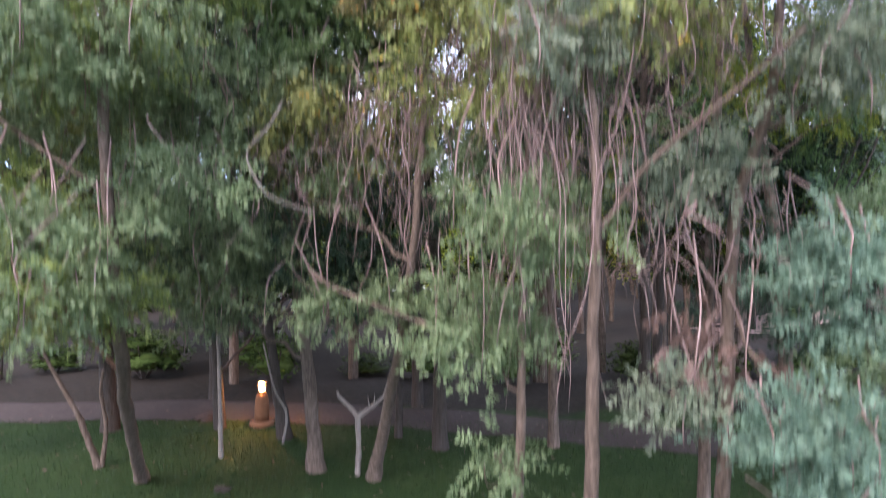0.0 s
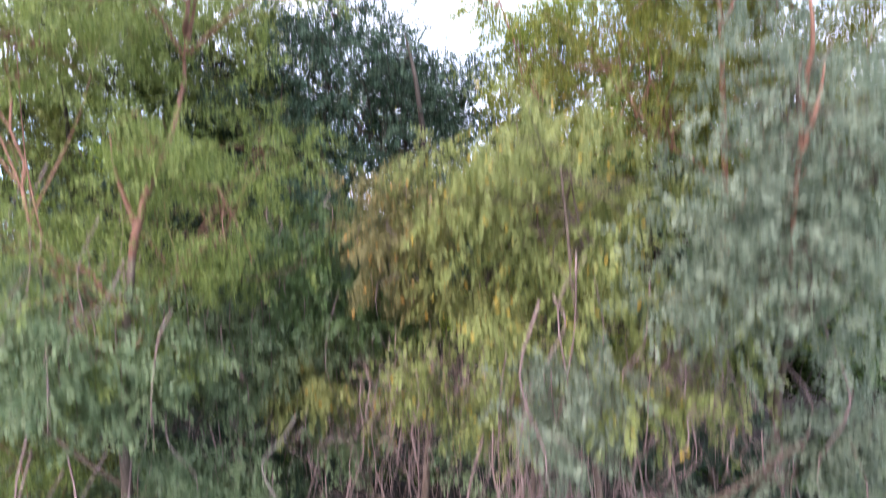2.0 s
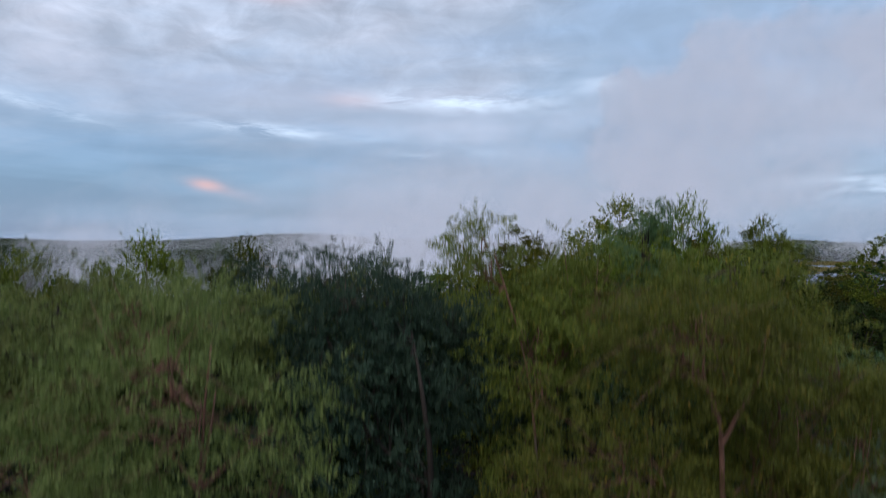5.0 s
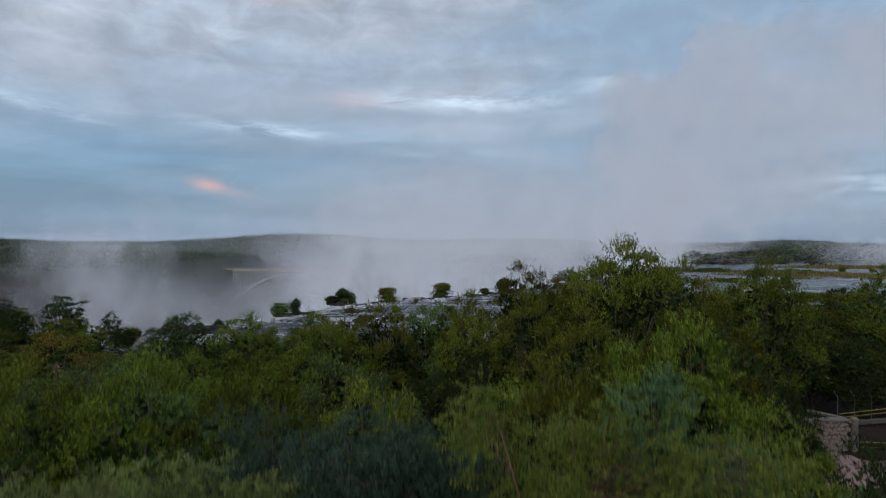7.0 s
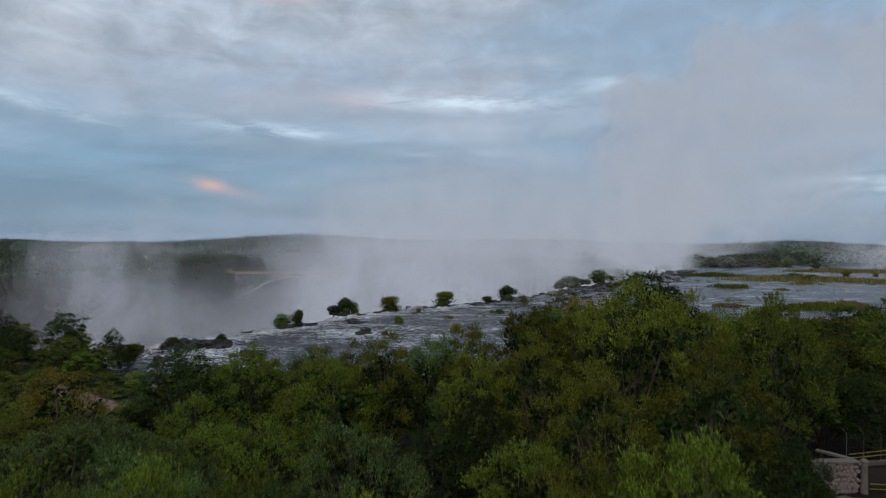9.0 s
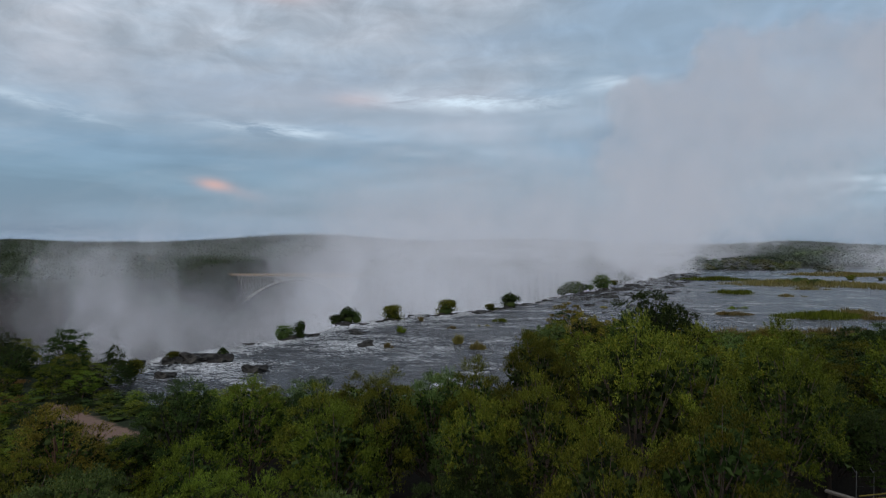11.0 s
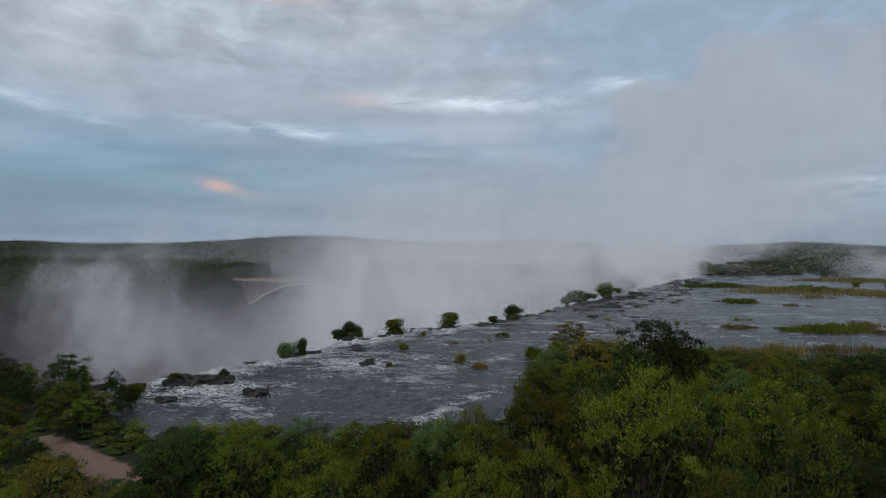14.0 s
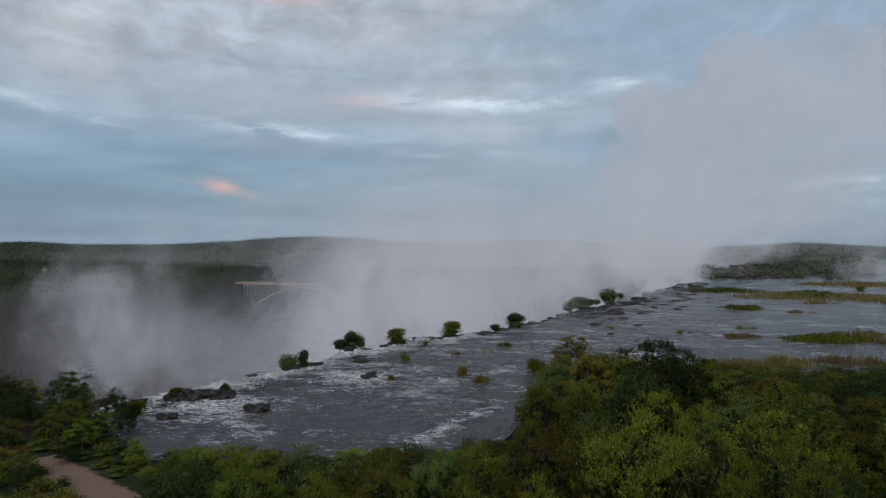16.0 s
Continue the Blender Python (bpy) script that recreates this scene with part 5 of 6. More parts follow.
# the dead forked stump
stump = empty("dead_stump", pose(-1.4, 9.5, 0), "pale dead forked stump standing on the lawn", "stump")
rs = np.random.default_rng(5)
arm = None
for nm, ctrl, r0, r1 in (("stem", [(0, 0, -0.03), (0.02, 0, 0.5), (0, 0, 1.02)], 0.052, 0.045), ("fork", [(0, 0, 0.98), (-0.12, 0, 1.12), (-0.30, 0, 1.30), (-0.33, 0, 1.38)], 0.04, 0.022),
                         ("fork", [(0.02, 0, 0.98), (0.22, 0.02, 1.12), (0.42, 0.02, 1.30), (0.5, 0.02, 1.55)], 0.04, 0.018), ("twig", [(0.2, 0, 1.1), (0.17, 0, 1.3)], 0.012, 0.006), ("twig", [(0.27, 0, 1.16), (0.28, 0, 1.34)], 0.012, 0.006)):
    tb = Tubes(rs)
    tb.add(curve_pts(ctrl, 5), r0, r1, 7, 0.08)
    made = child(nm, tb.mesh(nm, PALE), arm if nm == "twig" else stump)
    arm = made if nm == "fork" else arm


# ---------- the bollard lamp by the path ----------
def lathe(profile, sides=20):
    bm = bmesh.new()
    rings = []
    for r, z in profile:
        rings.append([bm.verts.new((r * math.cos(2 * math.pi * k / sides), r * math.sin(2 * math.pi * k / sides), z)) for k in range(sides)])
    for a, b in zip(rings, rings[1:]):
        for k in range(sides):
            bm.faces.new((a[k], a[(k + 1) % sides], b[(k + 1) % sides], b[k])).smooth = True
    bm.faces.new(rings[-1])
    bm.faces.new(rings[0][::-1])
    return bm


lamp = empty("bollard_lamp", pose(-3.81, 12.16, 0.0), "lit terracotta bollard lamp on a stone plinth by the footpath", "lamp")
part("plinth", lathe([(0.25, -0.03), (0.26, 0.03), (0.25, 0.065), (0.21, 0.075), (0.20, 0.10)]), TERRA, lamp, "square-edged terracotta plinth")
part("column", lathe([(0.15, 0.10), (0.148, 0.30), (0.14, 0.48), (0.125, 0.60), (0.09, 0.67), (0.065, 0.70), (0.07, 0.72)]), TERRA, lamp)
gl = part("lantern_glass", lathe([(0.055, 0.722), (0.075, 0.76), (0.092, 0.90), (0.09, 0.905)]), GLASS, lamp, "flared frosted glass lantern")
gl.visible_shadow = False
bulb = part("bulb", lathe([(0.018, 0.73), (0.042, 0.76), (0.045, 0.79), (0.03, 0.825)], 12), BULB, gl, "glowing warm bulb")
bulb.visible_shadow = False
part("cap", lathe([(0.10, 0.906), (0.105, 0.918), (0.07, 0.955), (0.02, 0.985), (0.008, 1.0)]), BLACK, lamp, "dark metal cap")
for k in range(4):
    g = math.pi / 4 + k * math.pi / 2
    tb = Tubes(rs)
    tb.add([(0.06 * math.cos(g), 0.06 * math.sin(g), 0.722), (0.097 * math.cos(g), 0.097 * math.sin(g), 0.91)], 0.006, 0.006, 5, 0)
    child("strut", tb.mesh("strut", BLACK), lamp)
glow = new("lamp_light", bpy.data.lights.new("lamp_light", "POINT"))
glow.data.energy, glow.data.color, glow.data.shadow_soft_size = 17.0, (1.0, 0.40, 0.08), 0.03
glow.location = (-3.81, 12.16, 0.885)


def boulder(seed, r, squash=0.6, rough=0.45, sub=3):
    bm = bmesh.new()
    bmesh.ops.create_icosphere(bm, subdivisions=sub, radius=1.0)
    o = Vector((seed * 7.3, seed * 1.7, 0))
    for v in bm.verts:
        d = 1 + rough * noise.fractal(v.co * 1.1 + o, 1, 2, 4) + 0.4 * rough * noise.fractal(v.co * 3.6 + o, 1, 2, 3)
        v.co = Vector((v.co.x * r * d, v.co.y * r * d, v.co.z * r * squash * d))
    return bm


def boulder_mesh(seed, mat, **kw):
    me = bpy.data.meshes.new("boulder")
    bm = boulder(seed, 1.0, **kw)
    bm.to_mesh(me)
    bm.free()
    me.materials.append(mat)
    me.polygons.foreach_set("use_smooth", [seed % 2 == 0] * len(me.polygons))
    return me


st = thing("stone", boulder_mesh(3, PATH_M), "low rounded stone lit orange by the lamp", "stone")
st.matrix_world = pose(-5.06, 12.5, 0.05) @ Matrix.Diagonal((0.28, 0.18, 0.2, 1))
st = thing("stone", boulder_mesh(4, BARK_DARK), "small brown clod on the lawn", "stone")
st.matrix_world = pose(-3.4, 8.9, 0.02) @ Matrix.Diagonal((0.14, 0.1, 0.08, 1))

# ---------- grass ----------
rg = np.random.default_rng(9)
n = 30000
gx, gy = rg.uniform(-10, 9, n), rg.uniform(7.3, 12.4, n)
root = np.stack([gx, gy, np.zeros(n)], 1)
h = rg.uniform(0.03, 0.085, (n, 1))
lean = np.concatenate([rg.normal(size=(n, 2)) * 0.35, np.ones((n, 1))], 1) * h
sd = unit(np.concatenate([rg.normal(size=(n, 2)), np.zeros((n, 1))], 1)) * 0.006
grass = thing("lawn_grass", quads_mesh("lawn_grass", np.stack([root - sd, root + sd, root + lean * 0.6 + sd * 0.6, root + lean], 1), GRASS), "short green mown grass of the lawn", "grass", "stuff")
n = 260
lx = np.stack([rg.uniform(-9, 8, n), rg.uniform(7.3, 13.5, n), np.full(n, 0.03)], 1)
a1, a2 = unit(rg.normal(size=(n, 3)) * [1, 1, 0.25]), unit(rg.normal(size=(n, 3)) * [1, 1, 0.25])
thing("fallen_leaves", quads_mesh("fallen_leaves", np.stack([lx - a1 * 0.05, lx + a2 * 0.02, lx + a1 * 0.05, lx - a2 * 0.02], 1), LEAF["dead"]), "scattered brown fallen leaves on the grass", "leaves", "stuff")


# ---------- the lip of the falls ----------
ROCKS = [boulder_mesh(2 * k + 1, ROCK, squash=0.62, rough=0.75) for k in range(6)]


def rock(x, y, r, h=0.45, label="dark wet basalt rock in the rapids", z=RIVER, long=1.0):
    ob = thing("rock", ROCKS[int(abs(x * 7 + y * 3)) % 6], label, "rock", group="rocks along the lip")
    ob.matrix_world = pose(x, y, z + 0.1 * h * r, 0, 0, (x * 37 + y * 11) % 360 if long == 1.0 else 8) @ Matrix.Diagonal((r * (0.6 + 0.4 * long), r * 0.9, r * h * 2.3, 1))


rr = np.random.default_rng(31)
for x, y, r, lg in ((-57.5, 125.5, 2.3, 1.8), (-52.5, 126.5, 2.2, 1.5), (-61.8, 124, 1.7, 1.3), (-41, 116.5, 1.6, 2.4), (-56.3, 110.5, 1.3, 2.2), (-28.9, 166.6, 2.0, 1.8), (-23.3, 147, 1.5, 1.7), (-45.5, 157, 2.6, 1.9), (-41, 161, 2.0, 2.0),
                    (-36.4, 186, 2.2, 2.2), (-22, 197, 2.4, 2.0), (-4.6, 213, 2.2, 2.2), (8, 219, 2.4, 1.6), (21, 239, 2.2, 2.0), (-31, 172, 1.5, 1.5), (-67, 119, 1.6, 1.2), (-60, 98, 1.4, 1.3), (-57, 93, 1.5, 1.5)):
    rock(x, y, r * (1 if y < 150 else 0.8), 0.5 if y < 150 else 0.26, long=lg)
for i in range(170):
    x = float(rr.choice([rr.uniform(-64, 60), rr.uniform(40, 150), rr.uniform(40, 230)]))
    y = float(lip(x)) - abs(rr.normal()) * (3.5 if x < 60 else 14)
    rock(x, y, rr.uniform(0.35, 1.05) * (1 if x < 60 else 1.6), rr.uniform(0.2, 0.45), long=float(rr.uniform(1.0, 2.4)))
for i in range(150):
    x = float(rr.uniform(50, 215))
    rock(x, float(lip(x)) - abs(rr.normal()) * 34 - 2, rr.uniform(0.7, 2.0), rr.uniform(0.14, 0.3), long=float(rr.uniform(1.2, 3.0)))
for i in range(16):
    x = rr.uniform(-34, 4)
    rock(x, float(bank(x)) + rr.uniform(-1.5, 1.5), rr.uniform(0.5, 1.3), 0.5, "dark rock at the river bank")


# dark shrubs added in place of the deep shade beyond the path
UNDER = round_bush(540, "undergrowth_bush", "teal", "low dark shrub added to darken the understory beyond the footpath", 900, (0.5, 0.22))
tagged(UNDER, "", "bush", "undergrowth")
ru = np.random.default_rng(43)
for k in range(15):
    x, y, h, r = -14 + 2.0 * k + ru.uniform(-0.8, 0.8), 16.4 + ru.uniform(-0.5, 3.0), ru.uniform(0.7, 1.8), ru.uniform(0.8, 1.3)
    copy_thing(UNDER, pose(x, y, float(land(x, y)) - 0.05, 0, 0, ru.uniform(0, 360)) @ Matrix.Diagonal((r / 3.2, r / 3.2, h / 9.2, 1)))
UNDER.matrix_world = pose(14.5, 16.5, -0.15) @ Matrix.Diagonal((0.4, 0.4, 0.14, 1))
SHRUBS = [round_bush(560 + k, "bank_shrub", lf, "rounded leafy shrub on the sandy river bank", 700, (0.42, 0.24)) for k, lf in enumerate(("fresh", "olive", "teal"))]
for o in SHRUBS:
    tagged(o, "", "shrub", "shrubs on the bank")
rb = np.random.default_rng(47)
spots = [(-63, 91, 2.4, 2.2), (-52, 84.5, 1.6, 1.7), (-57, 87.5, 1.5, 1.6), (-48, 81, 1.7, 1.8), (-59, 81, 1.6, 1.6), (-53, 77, 1.5, 1.6), (-57.5, 94.5, 2.6, 2.4), (-69, 95, 2.4, 2.2), (-54.5, 91.5, 1.8, 1.8), (26.4, 42.6, 2.8, 1.1), (27.2, 43.8, 2.6, 0.95), (24.2, 40.4, 2.6, 1.4), (-66, 90, 2.2, 2.0), (-47, 84, 2.4, 2.2), (-50, 86, 2.0, 2.0), (-55, 89, 2.2, 2.2)]
while len(spots) < 118:
    x, y = rb.uniform(-86, -28), rb.uniform(48, 112)
    h = rb.uniform(1.2, 3.2)
    if track(x, y) > 3.6 + h * 0.5 and y < bank(x) - 1.5 and x > -0.95 * y and math.hypot((x + 80) / 5, (y - 100) / 6) > 1:
        spots.append((x, y, h, h * rb.uniform(0.75, 1.05)))
SPARE = []
for k, (x, y, h, r) in enumerate(spots):
    m = pose(x, y, float(land(x, y)) - 0.1, 0, 0, rb.uniform(0, 360)) @ Matrix.Diagonal((r / 3.2, r / 3.2, h / 8.2, 1)) @ Matrix.Translation((0, 0, -0.8))
    if k > 2:
        copy_thing(SHRUBS[k % 3], m)
    else:
        SPARE.append(m)
for o, m in zip(SHRUBS, SPARE):
    o.matrix_world = m
BUSHES = [round_bush(500 + k, "riverside_bush", lf, "round dark bush rooted on rocks at the lip", 2400, (0.45, 0.26)) for k, lf in enumerate(("teal", "grey", "olive"))]
LAID = []


def lip_bush(x, y, top, r):
    m = pose(x, y, RIVER + 0.1, 0, 0, (x * 31) % 360) @ Matrix.Diagonal((r / 2.5, r / 2.5, (top - RIVER) / 6.2, 1)) @ Matrix.Translation((0, 0, -2.0))
    LAID.append((BUSHES[int(abs(x + y)) % 3], m))


for x, y, hh, r in ((-22, 198.5, 5.0, 3.3), (-36.2, 189.5, 4.6, 2.6), (-39.5, 187, 2.6, 2.2), (-33.5, 190.5, 3.4, 1.7), (-4.6, 214, 5.6, 3.6), (21.5, 240, 5.2, 3.5), (-47.2, 157, 3.6, 2.2), (-43.2, 158, 4.2, 1.7), (13, 229, 2.4, 2.4),
                    (62, 314, 6.0, 4.5), (66, 318, 4.5, 4.0), (86.5, 350, 8.0, 4.6), (114, 409, 6.5, 4.2), (55, 303, 4.0, 3.0), (-62, 124.5, 2.4, 1.5), (-52, 127, 2.6, 1.0), (120, 418, 4, 4.0), (-63.5, 111, 3.4, 2.0)):
    lip_bush(x, y, RIVER + hh, r)


def reeds(seed, x, y, rx, ry, h, n, label="yellow-green reeds growing out of the shallow river", z=RIVER, mat=None, name="reed_bed", category="reeds"):
    rng = np.random.default_rng(seed)
    tufts = max(4, n // 28)
    a, q = rng.uniform(0, 6.28, tufts), rng.random(tufts) ** 0.62
    pick = rng.integers(0, tufts, n)
    root = np.stack([(np.cos(a) * q * rx)[pick] + rng.normal(size=n) * 0.13 * rx, (np.sin(a) * q * ry)[pick] + rng.normal(size=n) * 0.13 * ry, np.full(n, -0.2)], 1)
    far = np.hypot(root[:, 0] / rx, root[:, 1] / ry)
    hh = (h * rng.uniform(0.6, 1.25, tufts)[pick] * rng.uniform(0.5, 1.1, n) * np.clip(1.25 - 0.75 * far ** 1.5, 0.25, 1))[:, None]
    lean = np.concatenate([rng.normal(size=(n, 2)) * 0.28, np.ones((n, 1))], 1) * hh
    w = max(0.10, y * 0.0007)
    sd = unit(np.concatenate([rng.normal(size=(n, 1)), 0.5 * rng.normal(size=(n, 1)), np.zeros((n, 1))], 1)) * w
    ob = thing(name, quads_mesh(name, np.stack([root - sd, root + sd, root + lean * 0.65 + sd, root + lean], 1), mat or (REED if seed % 3 else LEAF["bush_fresh"])), label, category, "stuff")
    ob.location = (x, y, z)


REEDS = [(0.2, 151.4, 1.7, 1.5, 2.4, 260), (4.6, 144.3, 2.0, 1.5, 2.0, 260), (-17, 169.7, 1.5, 1.2, 2.0, 180), (-17.6, 144.2, 1.4, 1.1, 1.8, 160), (-12, 193.7, 1.6, 1.4, 1.8, 160), (14.3, 195, 2.6, 1.4, 1.8, 200), (8, 184, 1.6, 1.2, 1.2, 100), (-2, 178, 1.3, 1.0, 1.2, 90)]
REEDS2 = [(130, 213, 17, 8, 2.6, 1700), (103, 219, 7, 3.2, 1.6, 450), (150, 225, 10, 6, 2.4, 600), (150, 320, 12, 12, 2.6, 600), (232, 395, 55, 30, 3.2, 2400), (265, 362, 25, 16, 2.6, 900), (195, 440, 30, 16, 3.0, 900)]
REEDS3 = [(78, 163, 9, 5, 3.0, 900), (92, 168, 8, 5, 3.2, 800), (20, 158, 3, 5, 3.0, 500), (16.5, 130, 2.0, 4, 3.0, 350), (48, 158, 10, 4, 3.4, 800), (66, 162, 7, 4, 3.0, 500), (110, 170, 10, 6, 3.0, 600), (350, 520, 60, 26, 3.4, 1500), (85, 228, 3, 2, 1.4, 90), (60, 240, 3, 2, 1.2, 90), (147, 209, 6, 3, 1.7, 420), (115, 240, 5, 2.5, 1.3, 160), (170, 300, 7, 4, 1.5, 200), (210, 350, 12, 5, 1.8, 300)]
for k, row in enumerate(REEDS + REEDS2 + REEDS3):
    reeds(400 + k, *row)
for k, (x, y, rx, ry) in enumerate(((-81, 99, 5, 6), (-71, 91, 4, 2.5), (-66, 84, 2.5, 2.0), (-75, 84, 3, 3), (-56, 76, 2.5, 1.6))):
    reeds(460 + k, x, y, rx, ry, 0.9, int(60 * rx * ry), "dry orange-brown grass on the river bank", float(land(x, y)), STRAW, "dry_grass", "grass")

for b, m in LAID:
    copy_thing(b, m)
for k, b in enumerate(BUSHES):
    b.matrix_world = pose((70, 75, 100)[k], (324, 330, 372)[k], RIVER) @ Matrix.Diagonal((0.9, 0.9, 0.42, 1))

# trees of the islands upstream
ISLE = [round_bush(520 + k, "island_tree", ("grey", "olive")[k], "dark tree on a low river island upstream", 420, (1.3, 0.7)) for k in range(2)]
for o in ISLE:
    tagged(o, "", "tree", "island trees")
ri = np.random.default_rng(41)
for cx, cy, sx, sy, cnt, hh in ((292, 632, 84, 20, 20, 13), (350, 640, 36, 14, 6, 9), (375, 600, 30, 12, 3, 7), (235, 396, 60, 16, 10, 4.0), (255, 420, 40, 20, 3, 3.5), (330, 440, 60, 30, 4, 4), (262, 616, 14, 12, 5, 8), (430, 590, 70, 20, 6, 6), (200, 560, 12, 8, 3, 5), (640, 850, 330, 60, 22, 20), (560, 760, 160, 40, 8, 9)):
    for k in range(cnt):
        x, y = cx + ri.uniform(-1, 1) * sx * 0.55, cy + ri.uniform(-1, 1) * sy * 0.6
        h = hh * ri.uniform(0.7, 1.15)
        copy_thing(ISLE[k % 2], pose(x, y, RIVER, 0, 0, ri.uniform(0, 360)) @ Matrix.Diagonal((h / 3.4 * ri.uniform(0.6, 1.25), h / 3.4, h / 7.6 * ri.uniform(0.75, 1.2), 1)) @ Matrix.Translation((0, 0, -1.9)))
ISLE[0].matrix_world = pose(296, 640, RIVER) @ Matrix.Diagonal((2.2, 2.2, 1.5, 1)) @ Matrix.Translation((0, 0, -1.7))
ISLE[1].matrix_world = pose(335, 628, RIVER) @ Matrix.Diagonal((2.2, 2.2, 1.3, 1)) @ Matrix.Translation((0, 0, -1.7))


# ---------- far bush, hills' trees, lamps ----------
FAR_LAMPS = ((-415, 560), (-397, 596), (-392, 650), (-339, 628))


def far_woods():
    rng = np.random.default_rng(55)
    blocks = []
    for count, d0, d1, per, leaf in ((7000, 240, 1000, 22, 2.0), (7000, 900, 2400, 10, 4.2), (6000, 2200, 4700, 6, 8.5)):
        d = np.exp(rng.uniform(math.log(d0), math.log(d1), count))
        a = -0.80 + 1.58 * rng.random(count) ** 1.7
        x, y = d * np.sin(a), d * np.cos(a)
        for px, py in zip(x, y):
            edge = float(lip(px)) + float(gorge_width(px))
            if py < edge + 6 or abs(px + 165 + 0.12 * (py - 610)) < 72 and py < 1450:
                continue
            if any(ly - 90 < py < ly + 4 and abs(px * ly - py * lx) / math.hypot(lx, ly) < 9 for lx, ly in FAR_LAMPS):
                continue
            hit, place, _, _ = GROUND.ray_cast(Vector((px, py, 400)), Vector((0, 0, -1)))
            if not hit:
                continue
            z = place.z
            s = (4.0 + 3.5 * rng.random()) * (1 + math.hypot(px, py) / 2600)
            c = unit(rng.normal(size=(per, 3))) * rng.uniform(0.5, 1, (per, 1)) * np.array([s * 0.75, s * 0.75, s * 0.5]) + np.array([px, py, z + s * 0.45])
            u, v = unit(rng.normal(size=(per, 3))), unit(rng.normal(size=(per, 3)))
            L = leaf * rng.uniform(0.6, 1.2, (per, 1))
            blocks.append(np.stack([c - u * L * 0.5, c + v * L * 0.35, c + u * L * 0.5, c - v * L * 0.35], 1))
    thing("far_woods", quads_mesh("far_woods", np.concatenate(blocks), LEAF["bush_teal"]), "dark green bush covering the plateau beyond the gorge", "woods", "stuff")


def far_shore():
    """The low wooded shore that closes the river upstream."""
    xs = np.concatenate([np.arange(296, 960, 14.0), np.geomspace(980, 3400, 16)])
    verts, ny = [], 14
    for x in xs:
        e = 662 + 22 * math.sin(x * 0.021) + 9 * math.sin(x * 0.083 + 1)
        far = max(float(lip(x)) - 2, e + 8)
        for k in range(ny):
            t = (k / (ny - 1)) ** 2
            y = e + (far - e) * t
            verts.append((x, y, -4.8 + 2.2 * min(1, (y - e) / 14) + 5 * min(1, (y - e) / 500) + 0.3 * math.sin(x * 0.2 + k)))
    faces = [(i * ny + j, (i + 1) * ny + j, (i + 1) * ny + j + 1, i * ny + j + 1) for i in range(len(xs) - 1) for j in range(ny - 1)]
    me = mesh_from("far_shore", verts, faces, GROUND_M)
    at = me.attributes.new("bush", "FLOAT", "POINT")
    at.data.foreach_set("value", np.ones(len(verts), np.float32))
    thing("far_shore", me, "low wooded shore closing the river upstream", "shore", "structure")
    rng = np.random.default_rng(58)
    blocks = []
    for k in range(5200):
        y = 668 + 900 * rng.random() ** 3.0
        x = rng.uniform(300, 0.86 * y)
        if y > float(lip(x)) - 4 or y < 676 + 22 * math.sin(x * 0.021) + 9 * math.sin(x * 0.083 + 1):
            continue
        s = rng.uniform(4.5, 8.5) * (0.8 + y / 1800)
        c = unit(rng.normal(size=(20, 3))) * rng.uniform(0.5, 1, (20, 1)) * np.array([s * 0.9, s * 0.9, s * 0.62]) + np.array([x, y, -2.6 + s * 0.5 + 5 * min(1, (y - 662) / 500)])
        u, v = unit(rng.normal(size=(20, 3))), unit(rng.normal(size=(20, 3)))
        L = 3.8 * rng.uniform(0.6, 1.2, (20, 1))
        blocks.append(np.stack([c - u * L * 0.5, c + v * L * 0.35, c + u * L * 0.5, c - v * L * 0.35], 1))
    thing("shore_woods", quads_mesh("shore_woods", np.concatenate(blocks), LEAF["bush_teal"]), "dark woods on the low shore upstream", "woods", "stuff")


far_shore()
GROUND = bpy.data.objects["ground"]
bpy.context.view_layer.update()
far_woods()
for x, y in FAR_LAMPS:
    z = -4.0
    sl = empty("street_lamp", pose(x, y, z), "distant lit street lamp beyond the gorge", "street lamp", "street lamps beyond the gorge")
    tb = Tubes(rs)
    tb.add([(0, 0, -1), (0, 0, 4), (0, 0, 8)], 0.14, 0.09, 6, 0)
    pole = child("pole", tb.mesh("pole", GALV), sl)
    part("lamp_head", lathe([(0.25, 7.9), (0.55, 8.1), (0.55, 8.5), (0.2, 8.8)], 10), FARBULB, pole, "glowing orange lamp head")


# ---------- the steel arch bridge ----------
def beam(p, q, w, h):
    """A straight bar of rectangular section."""
    p, q = Vector(p), Vector(q)
    d = (q - p)
    m = d.to_track_quat("X", "Z").to_matrix().to_4x4()
    m.translation = (p + q) / 2
    bm = bmesh.new()
    bmesh.ops.create_cube(bm, size=1.0, matrix=m @ Matrix.Diagonal((d.length, w, h, 1)))
    return bm


bridge = empty("arch_bridge", pose(-232, 612, -11.5, 0, 0, -4), "grey steel arch bridge with ochre deck across the gorge", "bridge")
part("deck", beam((-45, 0, 0), (150, 0, 0), 9, 1.2), DECK, bridge, "ochre-brown road deck")
part("railing", beam((-45, -4.4, 1.6), (150, -4.4, 1.6), 0.2, 0.25), DECK, bridge)
part("railing", beam((-45, 4.4, 1.6), (150, 4.4, 1.6), 0.2, 0.25), DECK, bridge)


def arch_z(x):
    return -4 - 28 * ((x - 64) / 64) ** 2


